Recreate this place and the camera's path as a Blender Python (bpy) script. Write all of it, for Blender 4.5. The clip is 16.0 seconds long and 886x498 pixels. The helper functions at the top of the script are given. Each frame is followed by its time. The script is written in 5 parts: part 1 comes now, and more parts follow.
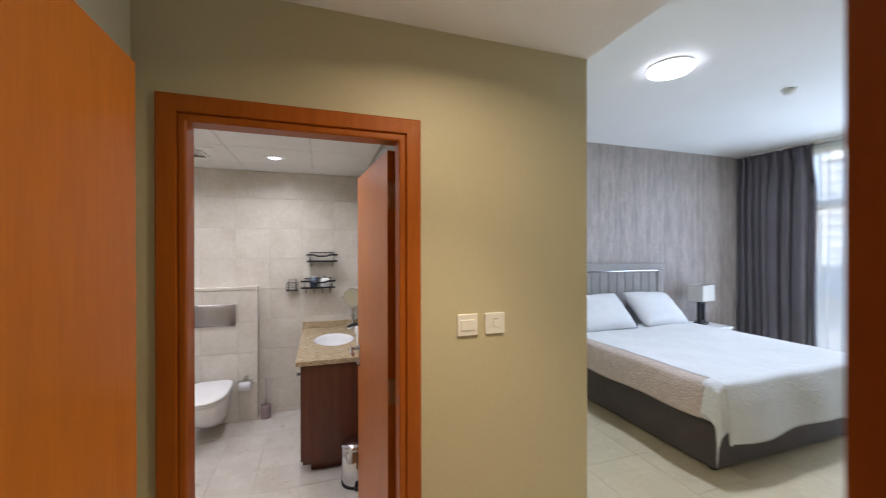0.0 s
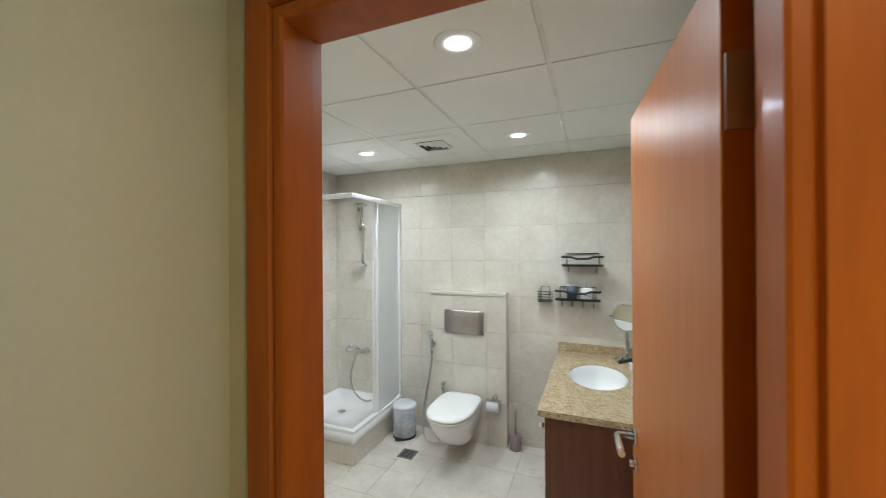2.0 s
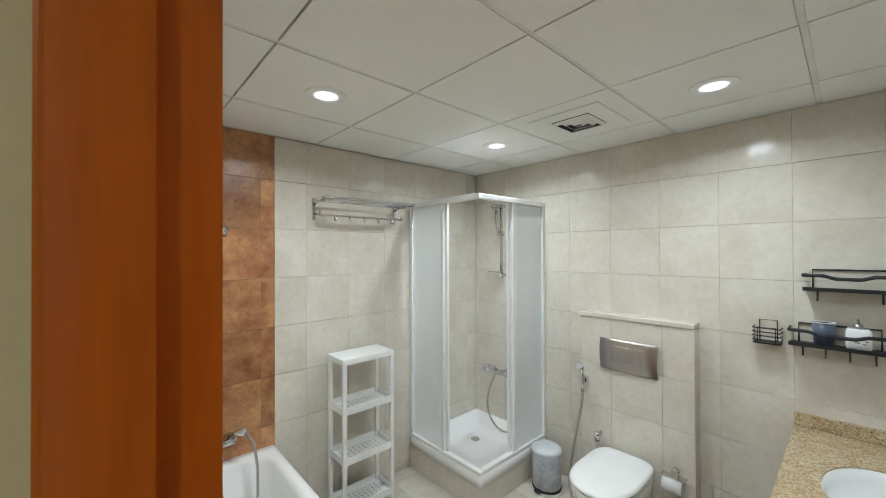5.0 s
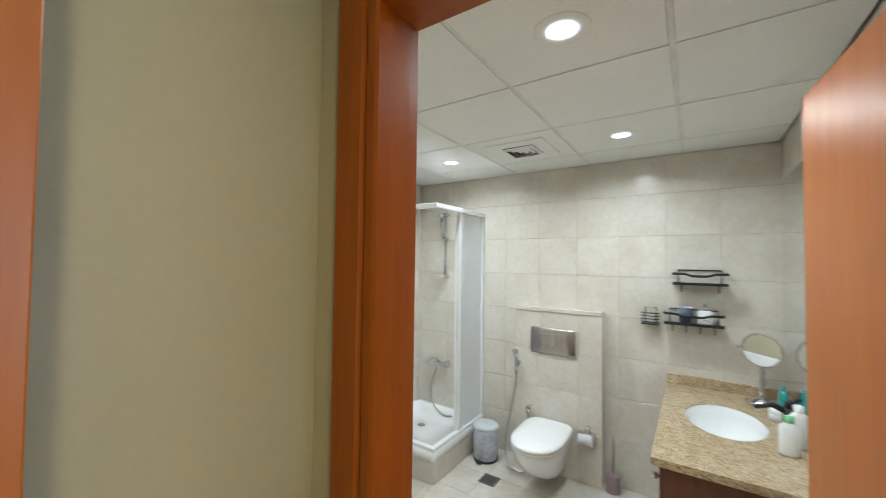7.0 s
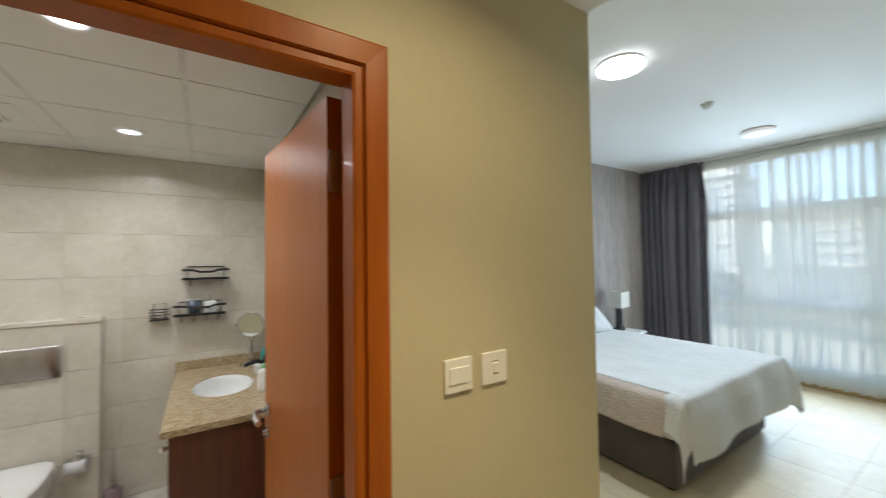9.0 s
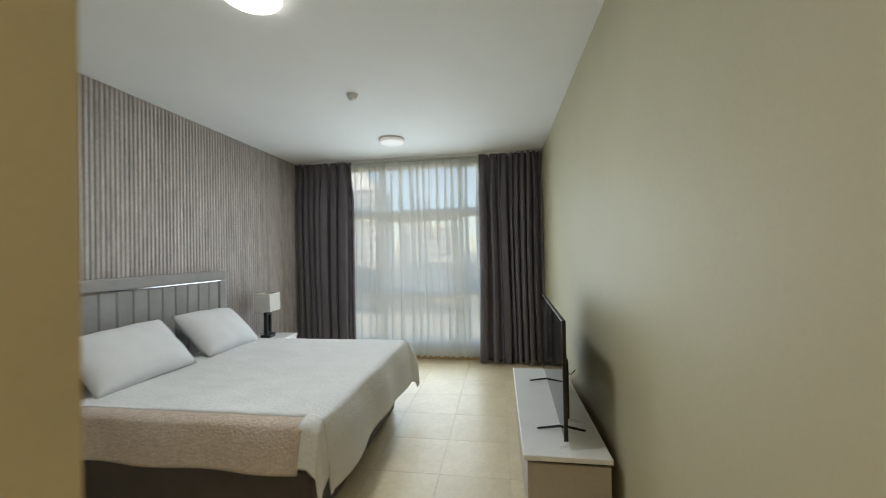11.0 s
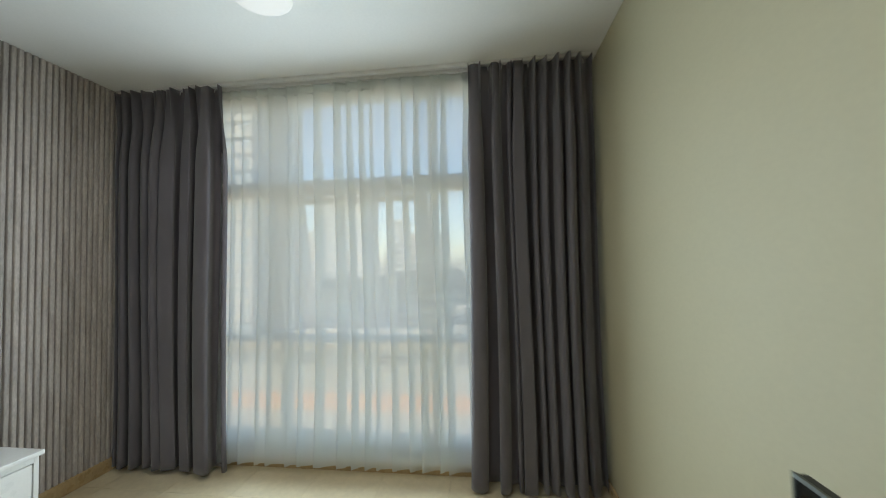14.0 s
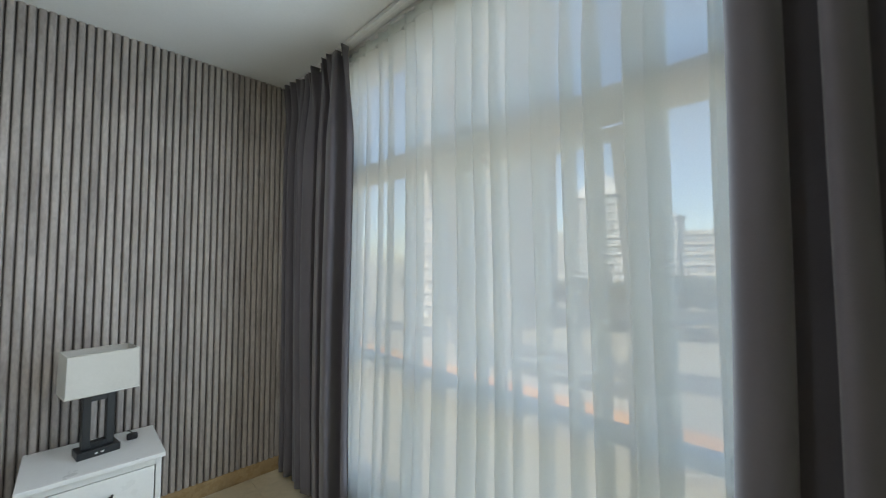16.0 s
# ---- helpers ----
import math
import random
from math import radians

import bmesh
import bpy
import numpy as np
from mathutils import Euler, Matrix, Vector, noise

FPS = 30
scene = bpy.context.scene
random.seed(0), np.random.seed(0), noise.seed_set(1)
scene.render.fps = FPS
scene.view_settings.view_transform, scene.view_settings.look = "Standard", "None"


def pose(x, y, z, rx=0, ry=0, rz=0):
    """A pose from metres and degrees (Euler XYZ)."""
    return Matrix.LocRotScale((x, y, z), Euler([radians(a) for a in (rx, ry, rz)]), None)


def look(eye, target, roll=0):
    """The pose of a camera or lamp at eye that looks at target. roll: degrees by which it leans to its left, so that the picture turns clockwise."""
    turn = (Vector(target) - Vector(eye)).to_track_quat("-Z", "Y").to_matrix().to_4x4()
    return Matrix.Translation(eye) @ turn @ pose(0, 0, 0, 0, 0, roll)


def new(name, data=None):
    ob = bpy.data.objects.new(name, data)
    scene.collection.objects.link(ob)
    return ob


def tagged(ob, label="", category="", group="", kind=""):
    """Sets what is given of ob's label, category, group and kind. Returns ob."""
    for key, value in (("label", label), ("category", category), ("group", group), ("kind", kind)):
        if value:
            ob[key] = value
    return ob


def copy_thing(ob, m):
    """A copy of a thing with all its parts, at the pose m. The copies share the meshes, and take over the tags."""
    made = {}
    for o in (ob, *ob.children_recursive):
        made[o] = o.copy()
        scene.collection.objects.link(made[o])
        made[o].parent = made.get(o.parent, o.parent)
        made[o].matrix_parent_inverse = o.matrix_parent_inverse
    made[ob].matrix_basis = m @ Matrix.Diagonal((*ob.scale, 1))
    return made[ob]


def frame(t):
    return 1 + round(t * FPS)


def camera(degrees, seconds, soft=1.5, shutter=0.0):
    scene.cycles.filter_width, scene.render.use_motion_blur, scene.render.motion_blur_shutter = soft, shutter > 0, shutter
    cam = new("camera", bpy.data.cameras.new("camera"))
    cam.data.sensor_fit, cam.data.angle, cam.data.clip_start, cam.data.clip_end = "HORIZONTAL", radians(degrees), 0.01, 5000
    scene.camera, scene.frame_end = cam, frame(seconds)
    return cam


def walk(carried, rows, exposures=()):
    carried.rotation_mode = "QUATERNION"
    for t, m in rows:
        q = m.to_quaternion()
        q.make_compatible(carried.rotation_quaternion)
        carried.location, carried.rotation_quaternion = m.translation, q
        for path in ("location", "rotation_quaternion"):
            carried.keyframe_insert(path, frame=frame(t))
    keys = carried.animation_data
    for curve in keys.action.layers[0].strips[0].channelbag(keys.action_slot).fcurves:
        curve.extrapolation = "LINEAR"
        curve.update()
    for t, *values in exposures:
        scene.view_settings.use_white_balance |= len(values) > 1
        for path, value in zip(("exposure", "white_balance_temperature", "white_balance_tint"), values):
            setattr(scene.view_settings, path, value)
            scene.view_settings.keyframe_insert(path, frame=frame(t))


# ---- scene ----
cam = camera(100.2, 16.0, 1.0, 0.35)
PATH = [
    (0, (0.007, 0.191, 1.651), (0.642, 2.088, 1.647), -0.1),
    (0.5, (0.057, 0.398, 1.649), (0.305, 2.383, 1.648), -0.2),
    (1, (0.096, 0.631, 1.657), (-0.035, 2.627, 1.653), -0.2),
    (1.5, (0.099, 0.892, 1.655), (-0.355, 2.84, 1.651), -0.3),
    (2, (0.111, 1.119, 1.652), (-0.638, 2.973, 1.654), -0.4),
    (2.5, (0.134, 1.302, 1.671), (-0.945, 2.986, 1.67), -0.2),
    (3, (0.146, 1.436, 1.683), (-1.171, 2.94, 1.688), -0.3),
    (3.5, (0.113, 1.584, 1.698), (-1.331, 2.968, 1.703), -0.2),
    (4, (0.045, 1.719, 1.707), (-1.437, 3.063, 1.713), -0.4),
    (6.5, (0.042, 1.384, 1.681), (-1.387, 2.783, 1.728), 0.7),
    (7, (0.002, 1.216, 1.659), (-1.117, 2.873, 1.718), 0.7),
    (7.5, (-0.026, 1.084, 1.671), (-0.681, 2.973, 1.727), 0.3),
    (8, (-0.021, 0.971, 1.663), (-0.113, 2.969, 1.714), -0.3),
    (8.5, (-0.006, 0.873, 1.65), (0.512, 2.804, 1.708), -0.5),
    (9, (0.017, 0.809, 1.643), (1.104, 2.487, 1.697), -0.8),
    (9.5, (0.064, 0.831, 1.643), (1.578, 2.137, 1.676), -0.7),
    (10, (0.169, 0.91, 1.637), (1.96, 1.798, 1.66), -1.0),
    (12.5, (2.158, 1.113, 1.552), (4.157, 1.164, 1.6), -1.0),
    (13, (2.627, 1.134, 1.567), (4.626, 1.181, 1.619), -1.1),
    (13.5, (3.067, 1.154, 1.579), (5.064, 1.229, 1.644), -1.2),
    (14, (3.483, 1.188, 1.593), (5.467, 1.429, 1.664), -1.1),
    (14.5, (3.881, 1.204, 1.598), (5.821, 1.685, 1.674), -0.8),
    (15, (4.285, 1.202, 1.615), (6.106, 2.026, 1.69), -0.5),
    (15.5, (4.632, 1.215, 1.61), (6.278, 2.348, 1.697), -0.3),
    (16, (4.933, 1.163, 1.611), (6.342, 2.58, 1.693), 0.2),
]
EXPOSURES = [
    (0.0, 2.5, 5900, 18), (0.4, 2.5, 6250, 16), (0.8, 2.5, 6450, 13), (1.3, 2.6, 6150, 6), (1.8, 2.67, 5650, 3), (3.0, 2.57, 5650, 2), (4.0, 2.48, 5700, 3), (7.0, 2.76, 5600, 2), (8.0, 2.75, 5600, 3), (8.5, 2.7, 5700, 7),
    (9.0, 2.3, 6200, 8), (9.5, 2.2, 6800, 11), (10.0, 2.02, 7100, 13), (12.5, 1.86, 6850, 6), (13.5, 1.87, 6850, 6), (14.5, 1.88, 7000, 8), (15.0, 1.93, 6850, 9), (15.5, 1.85, 6700, 9), (16.0, 1.72, 6550, 9),
]
walk(cam, [(t, look(e, g, r)) for t, e, g, r in PATH], EXPOSURES)

# ---------------------------------------------------------------- world, sun, lamps
world = bpy.data.worlds.new("world")
scene.world = world
world.use_nodes = True
wn = world.node_tree.nodes
sky = wn.new("ShaderNodeTexSky")
sky.sky_type = "NISHITA"
sky.sun_disc = False
sky.sun_elevation = radians(52)
sky.sun_rotation = radians(-70)
world.node_tree.links.new(sky.outputs[0], wn["Background"].inputs[0])
wn["Background"].inputs[1].default_value = 0.12


def lamp(name, kind, m, watts, color, size=0.2, spread=180):
    d = bpy.data.lights.new(name, kind)
    d.energy, d.color = watts, color
    if kind == "AREA":
        d.shape, d.size, d.spread = "DISK", size, radians(spread)
    if kind == "SUN":
        d.angle = radians(0.5)
    if kind == "SPOT":
        d.spot_size, d.spot_blend, d.shadow_soft_size = radians(spread), 1.0, size
    ob = new(name, d)
    ob.matrix_world = m
    return ob


lamp("sun", "SUN", look((0, 0, 0), (0.62, -0.45, -0.95)), 3.2, (1.0, 0.95, 0.88))
WARM, NEUTRAL = (1.0, 0.78, 0.46), (1.0, 0.98, 0.96)
BATH_LIGHTS = [(-1.56, 2.42), (-1.56, 3.63), (-0.35, 3.63), (-0.35, 2.42)]
HALL_LIGHT = (0.46, 1.02)
BED_LIGHTS = [(2.56, 2.33), (5.25, 2.34)]
lamp("bedroom_lamp", "AREA", pose(2.56, 2.33, 2.985), 6.0, (0.78, 0.90, 1.0), 0.26)
lamp("bedroom_lamp", "AREA", pose(5.25, 2.34, 2.985), 2.5, (1.0, 0.96, 0.95), 0.26, 170)
# added area lamp on the room side of the voile, standing in for daylight
day = lamp("window_daylight", "AREA", look((6.165, 2.28, 1.38), (0, 2.28, 1.38)), 10.8, (0.68, 0.85, 1.0), 0.2, 163)
day.data.shape, day.data.size, day.data.size_y = "RECTANGLE", 1.84, 2.3
lamp("hall_lamp", "AREA", pose(*HALL_LIGHT, 2.535), 1.4, WARM, 0.1, 155)
lamp("hall_lamp", "SPOT", pose(*HALL_LIGHT, 2.53), 16.0, WARM, 0.04, 82)
for x, y in BATH_LIGHTS:
    lamp("bathroom_lamp", "AREA", pose(x, y, 2.408), 1.45, NEUTRAL, 0.11, 158)

# ---------------------------------------------------------------- materials


def links(m):
    m.use_nodes = True
    return m.node_tree.nodes, m.node_tree.links


def coords(n, k, stretch=(1, 1, 1)):
    """Object coordinates, shifted at random from object to object."""
    tc, info = n.new("ShaderNodeTexCoord"), n.new("ShaderNodeObjectInfo")
    mul = n.new("ShaderNodeMath")
    mul.operation = "MULTIPLY"
    mul.inputs[1].default_value = 37.0
    k.new(info.outputs["Random"], mul.inputs[0])
    add = n.new("ShaderNodeVectorMath")
    add.operation = "ADD"
    k.new(tc.outputs["Object"], add.inputs[0])
    k.new(mul.outputs[0], add.inputs[1])
    mp = n.new("ShaderNodeMapping")
    mp.inputs["Scale"].default_value = stretch
    k.new(add.outputs[0], mp.inputs[0])
    return mp.outputs[0], info.outputs["Random"]


def noise_node(n, k, vec, scale, detail=4.0, rough=0.55):
    t = n.new("ShaderNodeTexNoise")
    t.inputs["Scale"].default_value, t.inputs["Detail"].default_value, t.inputs["Roughness"].default_value = scale, detail, rough
    k.new(vec, t.inputs["Vector"])
    return t.outputs[0]


def ramp_node(n, k, fac, stops):
    r = n.new("ShaderNodeValToRGB")
    el = r.color_ramp.elements
    el[0].position, el[0].color = stops[0][0], (*stops[0][1], 1)
    el[1].position, el[1].color = stops[-1][0], (*stops[-1][1], 1)
    for p, c in stops[1:-1]:
        el.new(p).color = (*c, 1)
    k.new(fac, r.inputs[0])
    return r.outputs[0]


def mat(name, col, rough=0.5, metal=0.0, col2=None, scale=5.0, fine=0.06, fscale=60.0, bump=0.08, bscale=90.0,
        stretch=(1, 1, 1), coat=0.0, sheen=0.0, rvar=0.08, each=0.0, lo=0.35, hi=0.68, bdist=0.004):
    """A paint, cloth, wood, stone or metal with a broad and a fine variation."""
    m = bpy.data.materials.new(name)
    n, k = links(m)
    p = n["Principled BSDF"]
    vec, rnd = coords(n, k, stretch)
    col2 = col2 or tuple(c * 0.86 for c in col)
    base = ramp_node(n, k, noise_node(n, k, vec, scale), [(lo, col2), (hi, col)])
    f = ramp_node(n, k, noise_node(n, k, vec, fscale, 3), [(0.3, (1 - fine,) * 3), (0.7, (1 + fine,) * 3)])
    mx = n.new("ShaderNodeMix")
    mx.data_type, mx.blend_type = "RGBA", "MULTIPLY"
    mx.inputs["Factor"].default_value = 1.0
    k.new(base, mx.inputs["A"])
    k.new(f, mx.inputs["B"])
    out = mx.outputs["Result"]
    if each:
        e = ramp_node(n, k, rnd, [(0.0, (1 - each,) * 3), (1.0, (1 + each * 0.5,) * 3)])
        my = n.new("ShaderNodeMix")
        my.data_type, my.blend_type = "RGBA", "MULTIPLY"
        my.inputs["Factor"].default_value = 1.0
        k.new(out, my.inputs["A"])
        k.new(e, my.inputs["B"])
        out = my.outputs["Result"]
    k.new(out, p.inputs["Base Color"])
    rr = n.new("ShaderNodeMapRange")
    rr.inputs["To Min"].default_value, rr.inputs["To Max"].default_value = max(rough - rvar, 0.02), min(rough + rvar, 1)
    k.new(noise_node(n, k, vec, scale * 2.3), rr.inputs["Value"])
    k.new(rr.outputs[0], p.inputs["Roughness"])
    p.inputs["Metallic"].default_value = metal
    p.inputs["Coat Weight"].default_value = coat
    p.inputs["Coat Roughness"].default_value = 0.12
    p.inputs["Sheen Weight"].default_value = sheen
    if bump:
        b = n.new("ShaderNodeBump")
        b.inputs["Strength"].default_value = bump
        b.inputs["Distance"].default_value = bdist
        k.new(noise_node(n, k, vec, bscale, 3), b.inputs["Height"])
        k.new(b.outputs[0], p.inputs["Normal"])
    return m


def granite():
    m = bpy.data.materials.new("granite")
    n, k = links(m)
    p = n["Principled BSDF"]
    vec, _ = coords(n, k)
    a = ramp_node(n, k, noise_node(n, k, vec, 120, 5, 0.74), [(0.29, (0.05, 0.035, 0.02)), (0.38, (0.24, 0.155, 0.075)), (0.47, (0.42, 0.32, 0.19)), (0.60, (0.56, 0.49, 0.37))])
    b = ramp_node(n, k, noise_node(n, k, vec, 22, 4), [(0.35, (0.86, 0.80, 0.70)), (0.65, (1.04, 1.03, 1.0))])
    mx = n.new("ShaderNodeMix")
    mx.data_type, mx.blend_type = "RGBA", "MULTIPLY"
    mx.inputs["Factor"].default_value = 1.0
    k.new(a, mx.inputs["A"])
    k.new(b, mx.inputs["B"])
    k.new(mx.outputs["Result"], p.inputs["Base Color"])
    p.inputs["Roughness"].default_value = 0.16
    return m


def clear(name, col, rough=0.0, ior=1.45):
    m = bpy.data.materials.new(name)
    n, k = links(m)
    p = n["Principled BSDF"]
    p.inputs["Base Color"].default_value = (*col, 1)
    p.inputs["Roughness"].default_value = rough
    p.inputs["Transmission Weight"].default_value = 1.0
    p.inputs["IOR"].default_value = ior
    return m


def glowing(name, col, strength):
    m = bpy.data.materials.new(name)
    n, k = links(m)
    p = n["Principled BSDF"]
    p.inputs["Base Color"].default_value = (0.8, 0.8, 0.8, 1)
    p.inputs["Emission Color"].default_value = (*col, 1)
    p.inputs["Emission Strength"].default_value = strength
    return m


def frosted_glow(name, col, strength, radius):
    """Diffuser whose emission fades outwards, painted in for a downlight's soft bloom."""
    m = glowing(name, col, strength)
    n, k = m.node_tree.nodes, m.node_tree.links
    tc, ln, mr = n.new("ShaderNodeTexCoord"), n.new("ShaderNodeVectorMath"), n.new("ShaderNodeMapRange")
    ln.operation = "LENGTH"
    k.new(tc.outputs["Object"], ln.inputs[0])
    k.new(ln.outputs["Value"], mr.inputs["Value"])
    mr.inputs["From Min"].default_value, mr.inputs["From Max"].default_value = 0.0, radius
    mr.inputs["To Min"].default_value, mr.inputs["To Max"].default_value = 1.0, 0.0
    pw, mu = n.new("ShaderNodeMath"), n.new("ShaderNodeMath")
    pw.operation, mu.operation = "POWER", "MULTIPLY"
    pw.inputs[1].default_value, mu.inputs[1].default_value = 6.0, strength
    k.new(mr.outputs[0], pw.inputs[0])
    k.new(pw.outputs[0], mu.inputs[0])
    k.new(mu.outputs[0], n["Principled BSDF"].inputs["Emission Strength"])
    return m


def voile():
    """Fine white net: part of the light goes straight through, the rest is scattered by the threads."""
    m = bpy.data.materials.new("voile")
    n, k = links(m)
    p, o = n["Principled BSDF"], n["Material Output"]
    n.remove(p)
    vec, _ = coords(n, k, (1, 1, 1))
    tr, df, tl = n.new("ShaderNodeBsdfTransparent"), n.new("ShaderNodeBsdfDiffuse"), n.new("ShaderNodeBsdfTranslucent")
    df.inputs[0].default_value = (0.905, 0.93, 0.92, 1)
    tl.inputs[0].default_value = (0.905, 0.93, 0.92, 1)
    cloth, mix = n.new("ShaderNodeMixShader"), n.new("ShaderNodeMixShader")
    cloth.inputs[0].default_value = 0.84
    k.new(df.outputs[0], cloth.inputs[1])
    k.new(tl.outputs[0], cloth.inputs[2])
    mr = n.new("ShaderNodeMapRange")
    mr.inputs["To Min"].default_value, mr.inputs["To Max"].default_value = 0.74, 0.81
    k.new(noise_node(n, k, vec, 260, 2), mr.inputs["Value"])
    k.new(mr.outputs[0], mix.inputs[0])
    k.new(tr.outputs[0], mix.inputs[1])
    k.new(cloth.outputs[0], mix.inputs[2])
    k.new(mix.outputs[0], o.inputs[0])
    return m


M_HALL = mat("hall_wall_paint", (0.54, 0.50, 0.345), 0.55, col2=(0.515, 0.475, 0.325), scale=1.3, fine=0.02, bump=0.05, bscale=220)
M_WHITE = mat("ceiling_paint", (0.86, 0.86, 0.85), 0.75, col2=(0.83, 0.83, 0.82), scale=1.2, fine=0.015, bump=0.04, bscale=200)
M_SHELL = mat("plain_wall", (0.6, 0.58, 0.52), 0.8)
M_WOOD = mat("door_veneer", (0.42, 0.122, 0.003), 0.37, col2=(0.37, 0.102, 0.003), scale=3.0, fine=0.05, fscale=14, bump=0.03, bscale=40, stretch=(9, 9, 0.7), coat=0.0)
M_FRAMEWOOD = mat("frame_veneer", (0.37, 0.096, 0.003), 0.40, col2=(0.31, 0.076, 0.002), scale=3.0, fine=0.06, fscale=16, bump=0.03, bscale=40, stretch=(9, 9, 0.7), coat=0.06)
M_FRAMEWOOD.node_tree.nodes["Principled BSDF"].inputs["Specular IOR Level"].default_value = 0.3
M_WOOD.node_tree.nodes["Principled BSDF"].inputs["Specular IOR Level"].default_value = 0.5
M_DARKWOOD = mat("vanity_veneer", (0.12, 0.032, 0.014), 0.38, col2=(0.08, 0.02, 0.009), scale=3.0, fine=0.12, fscale=16, bump=0.03, stretch=(8, 8, 0.7), coat=0.2)
M_TILE = mat("cream_tile", (0.67, 0.63, 0.55), 0.22, col2=(0.585, 0.535, 0.445), scale=3.4, fine=0.05, fscale=30, bump=0.05, bscale=24, each=0.02, coat=0.15, lo=0.3, hi=0.62)
M_RUST = mat("rust_tile", (0.50, 0.265, 0.115), 0.3, col2=(0.26, 0.10, 0.042), scale=7.0, fine=0.16, fscale=38, bump=0.08, bscale=30, each=0.22, lo=0.32, hi=0.66)
M_BFLOOR = mat("bathroom_floor_tile", (0.61, 0.575, 0.51), 0.3, col2=(0.52, 0.48, 0.415), scale=5.0, fine=0.05, fscale=30, bump=0.05, bscale=24, each=0.05)
M_GROUT = mat("grout", (0.58, 0.52, 0.43), 0.9, bump=0.2)
M_FLOOR = mat("floor_tile", (0.68, 0.58, 0.40), 0.37, col2=(0.62, 0.52, 0.35), scale=3.2, fine=0.05, fscale=26, bump=0.02, bscale=18, each=0.04, coat=0.06)
M_SKIRT = mat("skirting_tile", (0.53, 0.38, 0.2), 0.28, col2=(0.43, 0.3, 0.15), scale=7, fine=0.08, each=0.06)
M_SLAT = mat("slat_foil", (0.52, 0.47, 0.442), 0.45, col2=(0.38, 0.335, 0.312), scale=6.0, fine=0.14, fscale=55, bump=0.12, bscale=70, stretch=(2.2, 2.2, 0.55), each=0.13, lo=0.34, hi=0.62)
M_SLATBACK = mat("slat_backing", (0.085, 0.075, 0.070), 0.8)
M_CURTAIN = mat("curtain_cloth", (0.129, 0.117, 0.135), 0.85, col2=(0.110, 0.100, 0.115), scale=3.0, fine=0.08, fscale=500, bump=0.1, bscale=700, sheen=0.25)
M_VOILE = voile()
M_LINEN = mat("white_bedspread", (0.71, 0.71, 0.71), 0.85, col2=(0.66, 0.66, 0.66), scale=4.0, fine=0.03, fscale=70, bump=0.5, bscale=48, sheen=0.1, bdist=0.012)
M_PILLOW = mat("pillow_cotton", (0.68, 0.68, 0.685), 0.85, col2=(0.64, 0.64, 0.65), scale=5.0, fine=0.02, bump=0.15, bscale=20, sheen=0.1)
M_BEIGE = mat("beige_hem", (0.60, 0.49, 0.42), 0.85, col2=(0.52, 0.42, 0.36), scale=18.0, fine=0.1, fscale=90, bump=0.9, bscale=60, bdist=0.010)
M_TAUPE = mat("bed_upholstery", (0.105, 0.083, 0.08), 0.8, col2=(0.08, 0.064, 0.062), scale=5, fine=0.1, fscale=300, bump=0.15, bscale=400, sheen=0.2)
M_VELVET = mat("headboard_velvet", (0.30, 0.285, 0.275), 0.8, col2=(0.24, 0.228, 0.22), scale=5, fine=0.08, fscale=300, bump=0.12, bscale=300, sheen=0.3)
M_LACQ = mat("white_lacquer", (0.78, 0.78, 0.775), 0.3, col2=(0.75, 0.75, 0.745), scale=3, fine=0.015, bump=0.02)
M_CONSOLE = mat("console_front", (0.46, 0.41, 0.355), 0.45, col2=(0.42, 0.375, 0.32), scale=4, fine=0.03, bump=0.03)
M_PLASTIC = mat("white_plastic", (0.80, 0.80, 0.78), 0.38, col2=(0.77, 0.77, 0.75), scale=6, fine=0.02, bump=0.02)
M_CERAMIC = mat("white_ceramic", (0.83, 0.83, 0.82), 0.09, col2=(0.80, 0.80, 0.79), scale=3, fine=0.01, bump=0.0, coat=0.5)
M_CHROME = mat("chrome", (0.72, 0.72, 0.73), 0.12, 1.0, scale=8, fine=0.03, bump=0.0)
M_STEEL = mat("brushed_steel", (0.50, 0.465, 0.45), 0.34, 1.0, col2=(0.46, 0.43, 0.415), scale=6, fine=0.02, fscale=60, bump=0.0)
M_BEZEL = mat("grey_bezel", (0.10, 0.11, 0.10), 0.3, 0.9, scale=8, bump=0.0)
M_BLACK = mat("black_metal", (0.010, 0.010, 0.011), 0.5, scale=8, fine=0.1, bump=0.03)
M_BLACKWOOD = mat("black_lamp_wood", (0.016, 0.018, 0.020), 0.4, scale=8, fine=0.1, bump=0.03)
M_SCREEN = mat("tv_glass", (0.006, 0.007, 0.007), 0.06, col2=(0.005, 0.006, 0.006), fine=0.0, bump=0.0, rvar=0.01)
M_SCREEN.node_tree.nodes["Principled BSDF"].inputs["Specular IOR Level"].default_value = 0.22
M_SHADE = mat("lampshade_linen", (0.64, 0.615, 0.57), 0.85, col2=(0.60, 0.575, 0.53), scale=6, fine=0.06, fscale=260, bump=0.25, bscale=420)
M_GRANITE = granite()
M_MIRROR = mat("mirror_silver", (0.88, 0.9, 0.89), 0.01, 1.0, col2=(0.88, 0.9, 0.89), fine=0.0, bump=0.0, rvar=0.0)
M_FROST = clear("frosted_glass", (0.97, 0.98, 0.98), 0.34)
M_FROST.node_tree.nodes["Principled BSDF"].inputs["Transmission Weight"].default_value = 0.88
M_GLASS = clear("window_glass", (0.74, 0.765, 0.76), 0.0, 1.14)
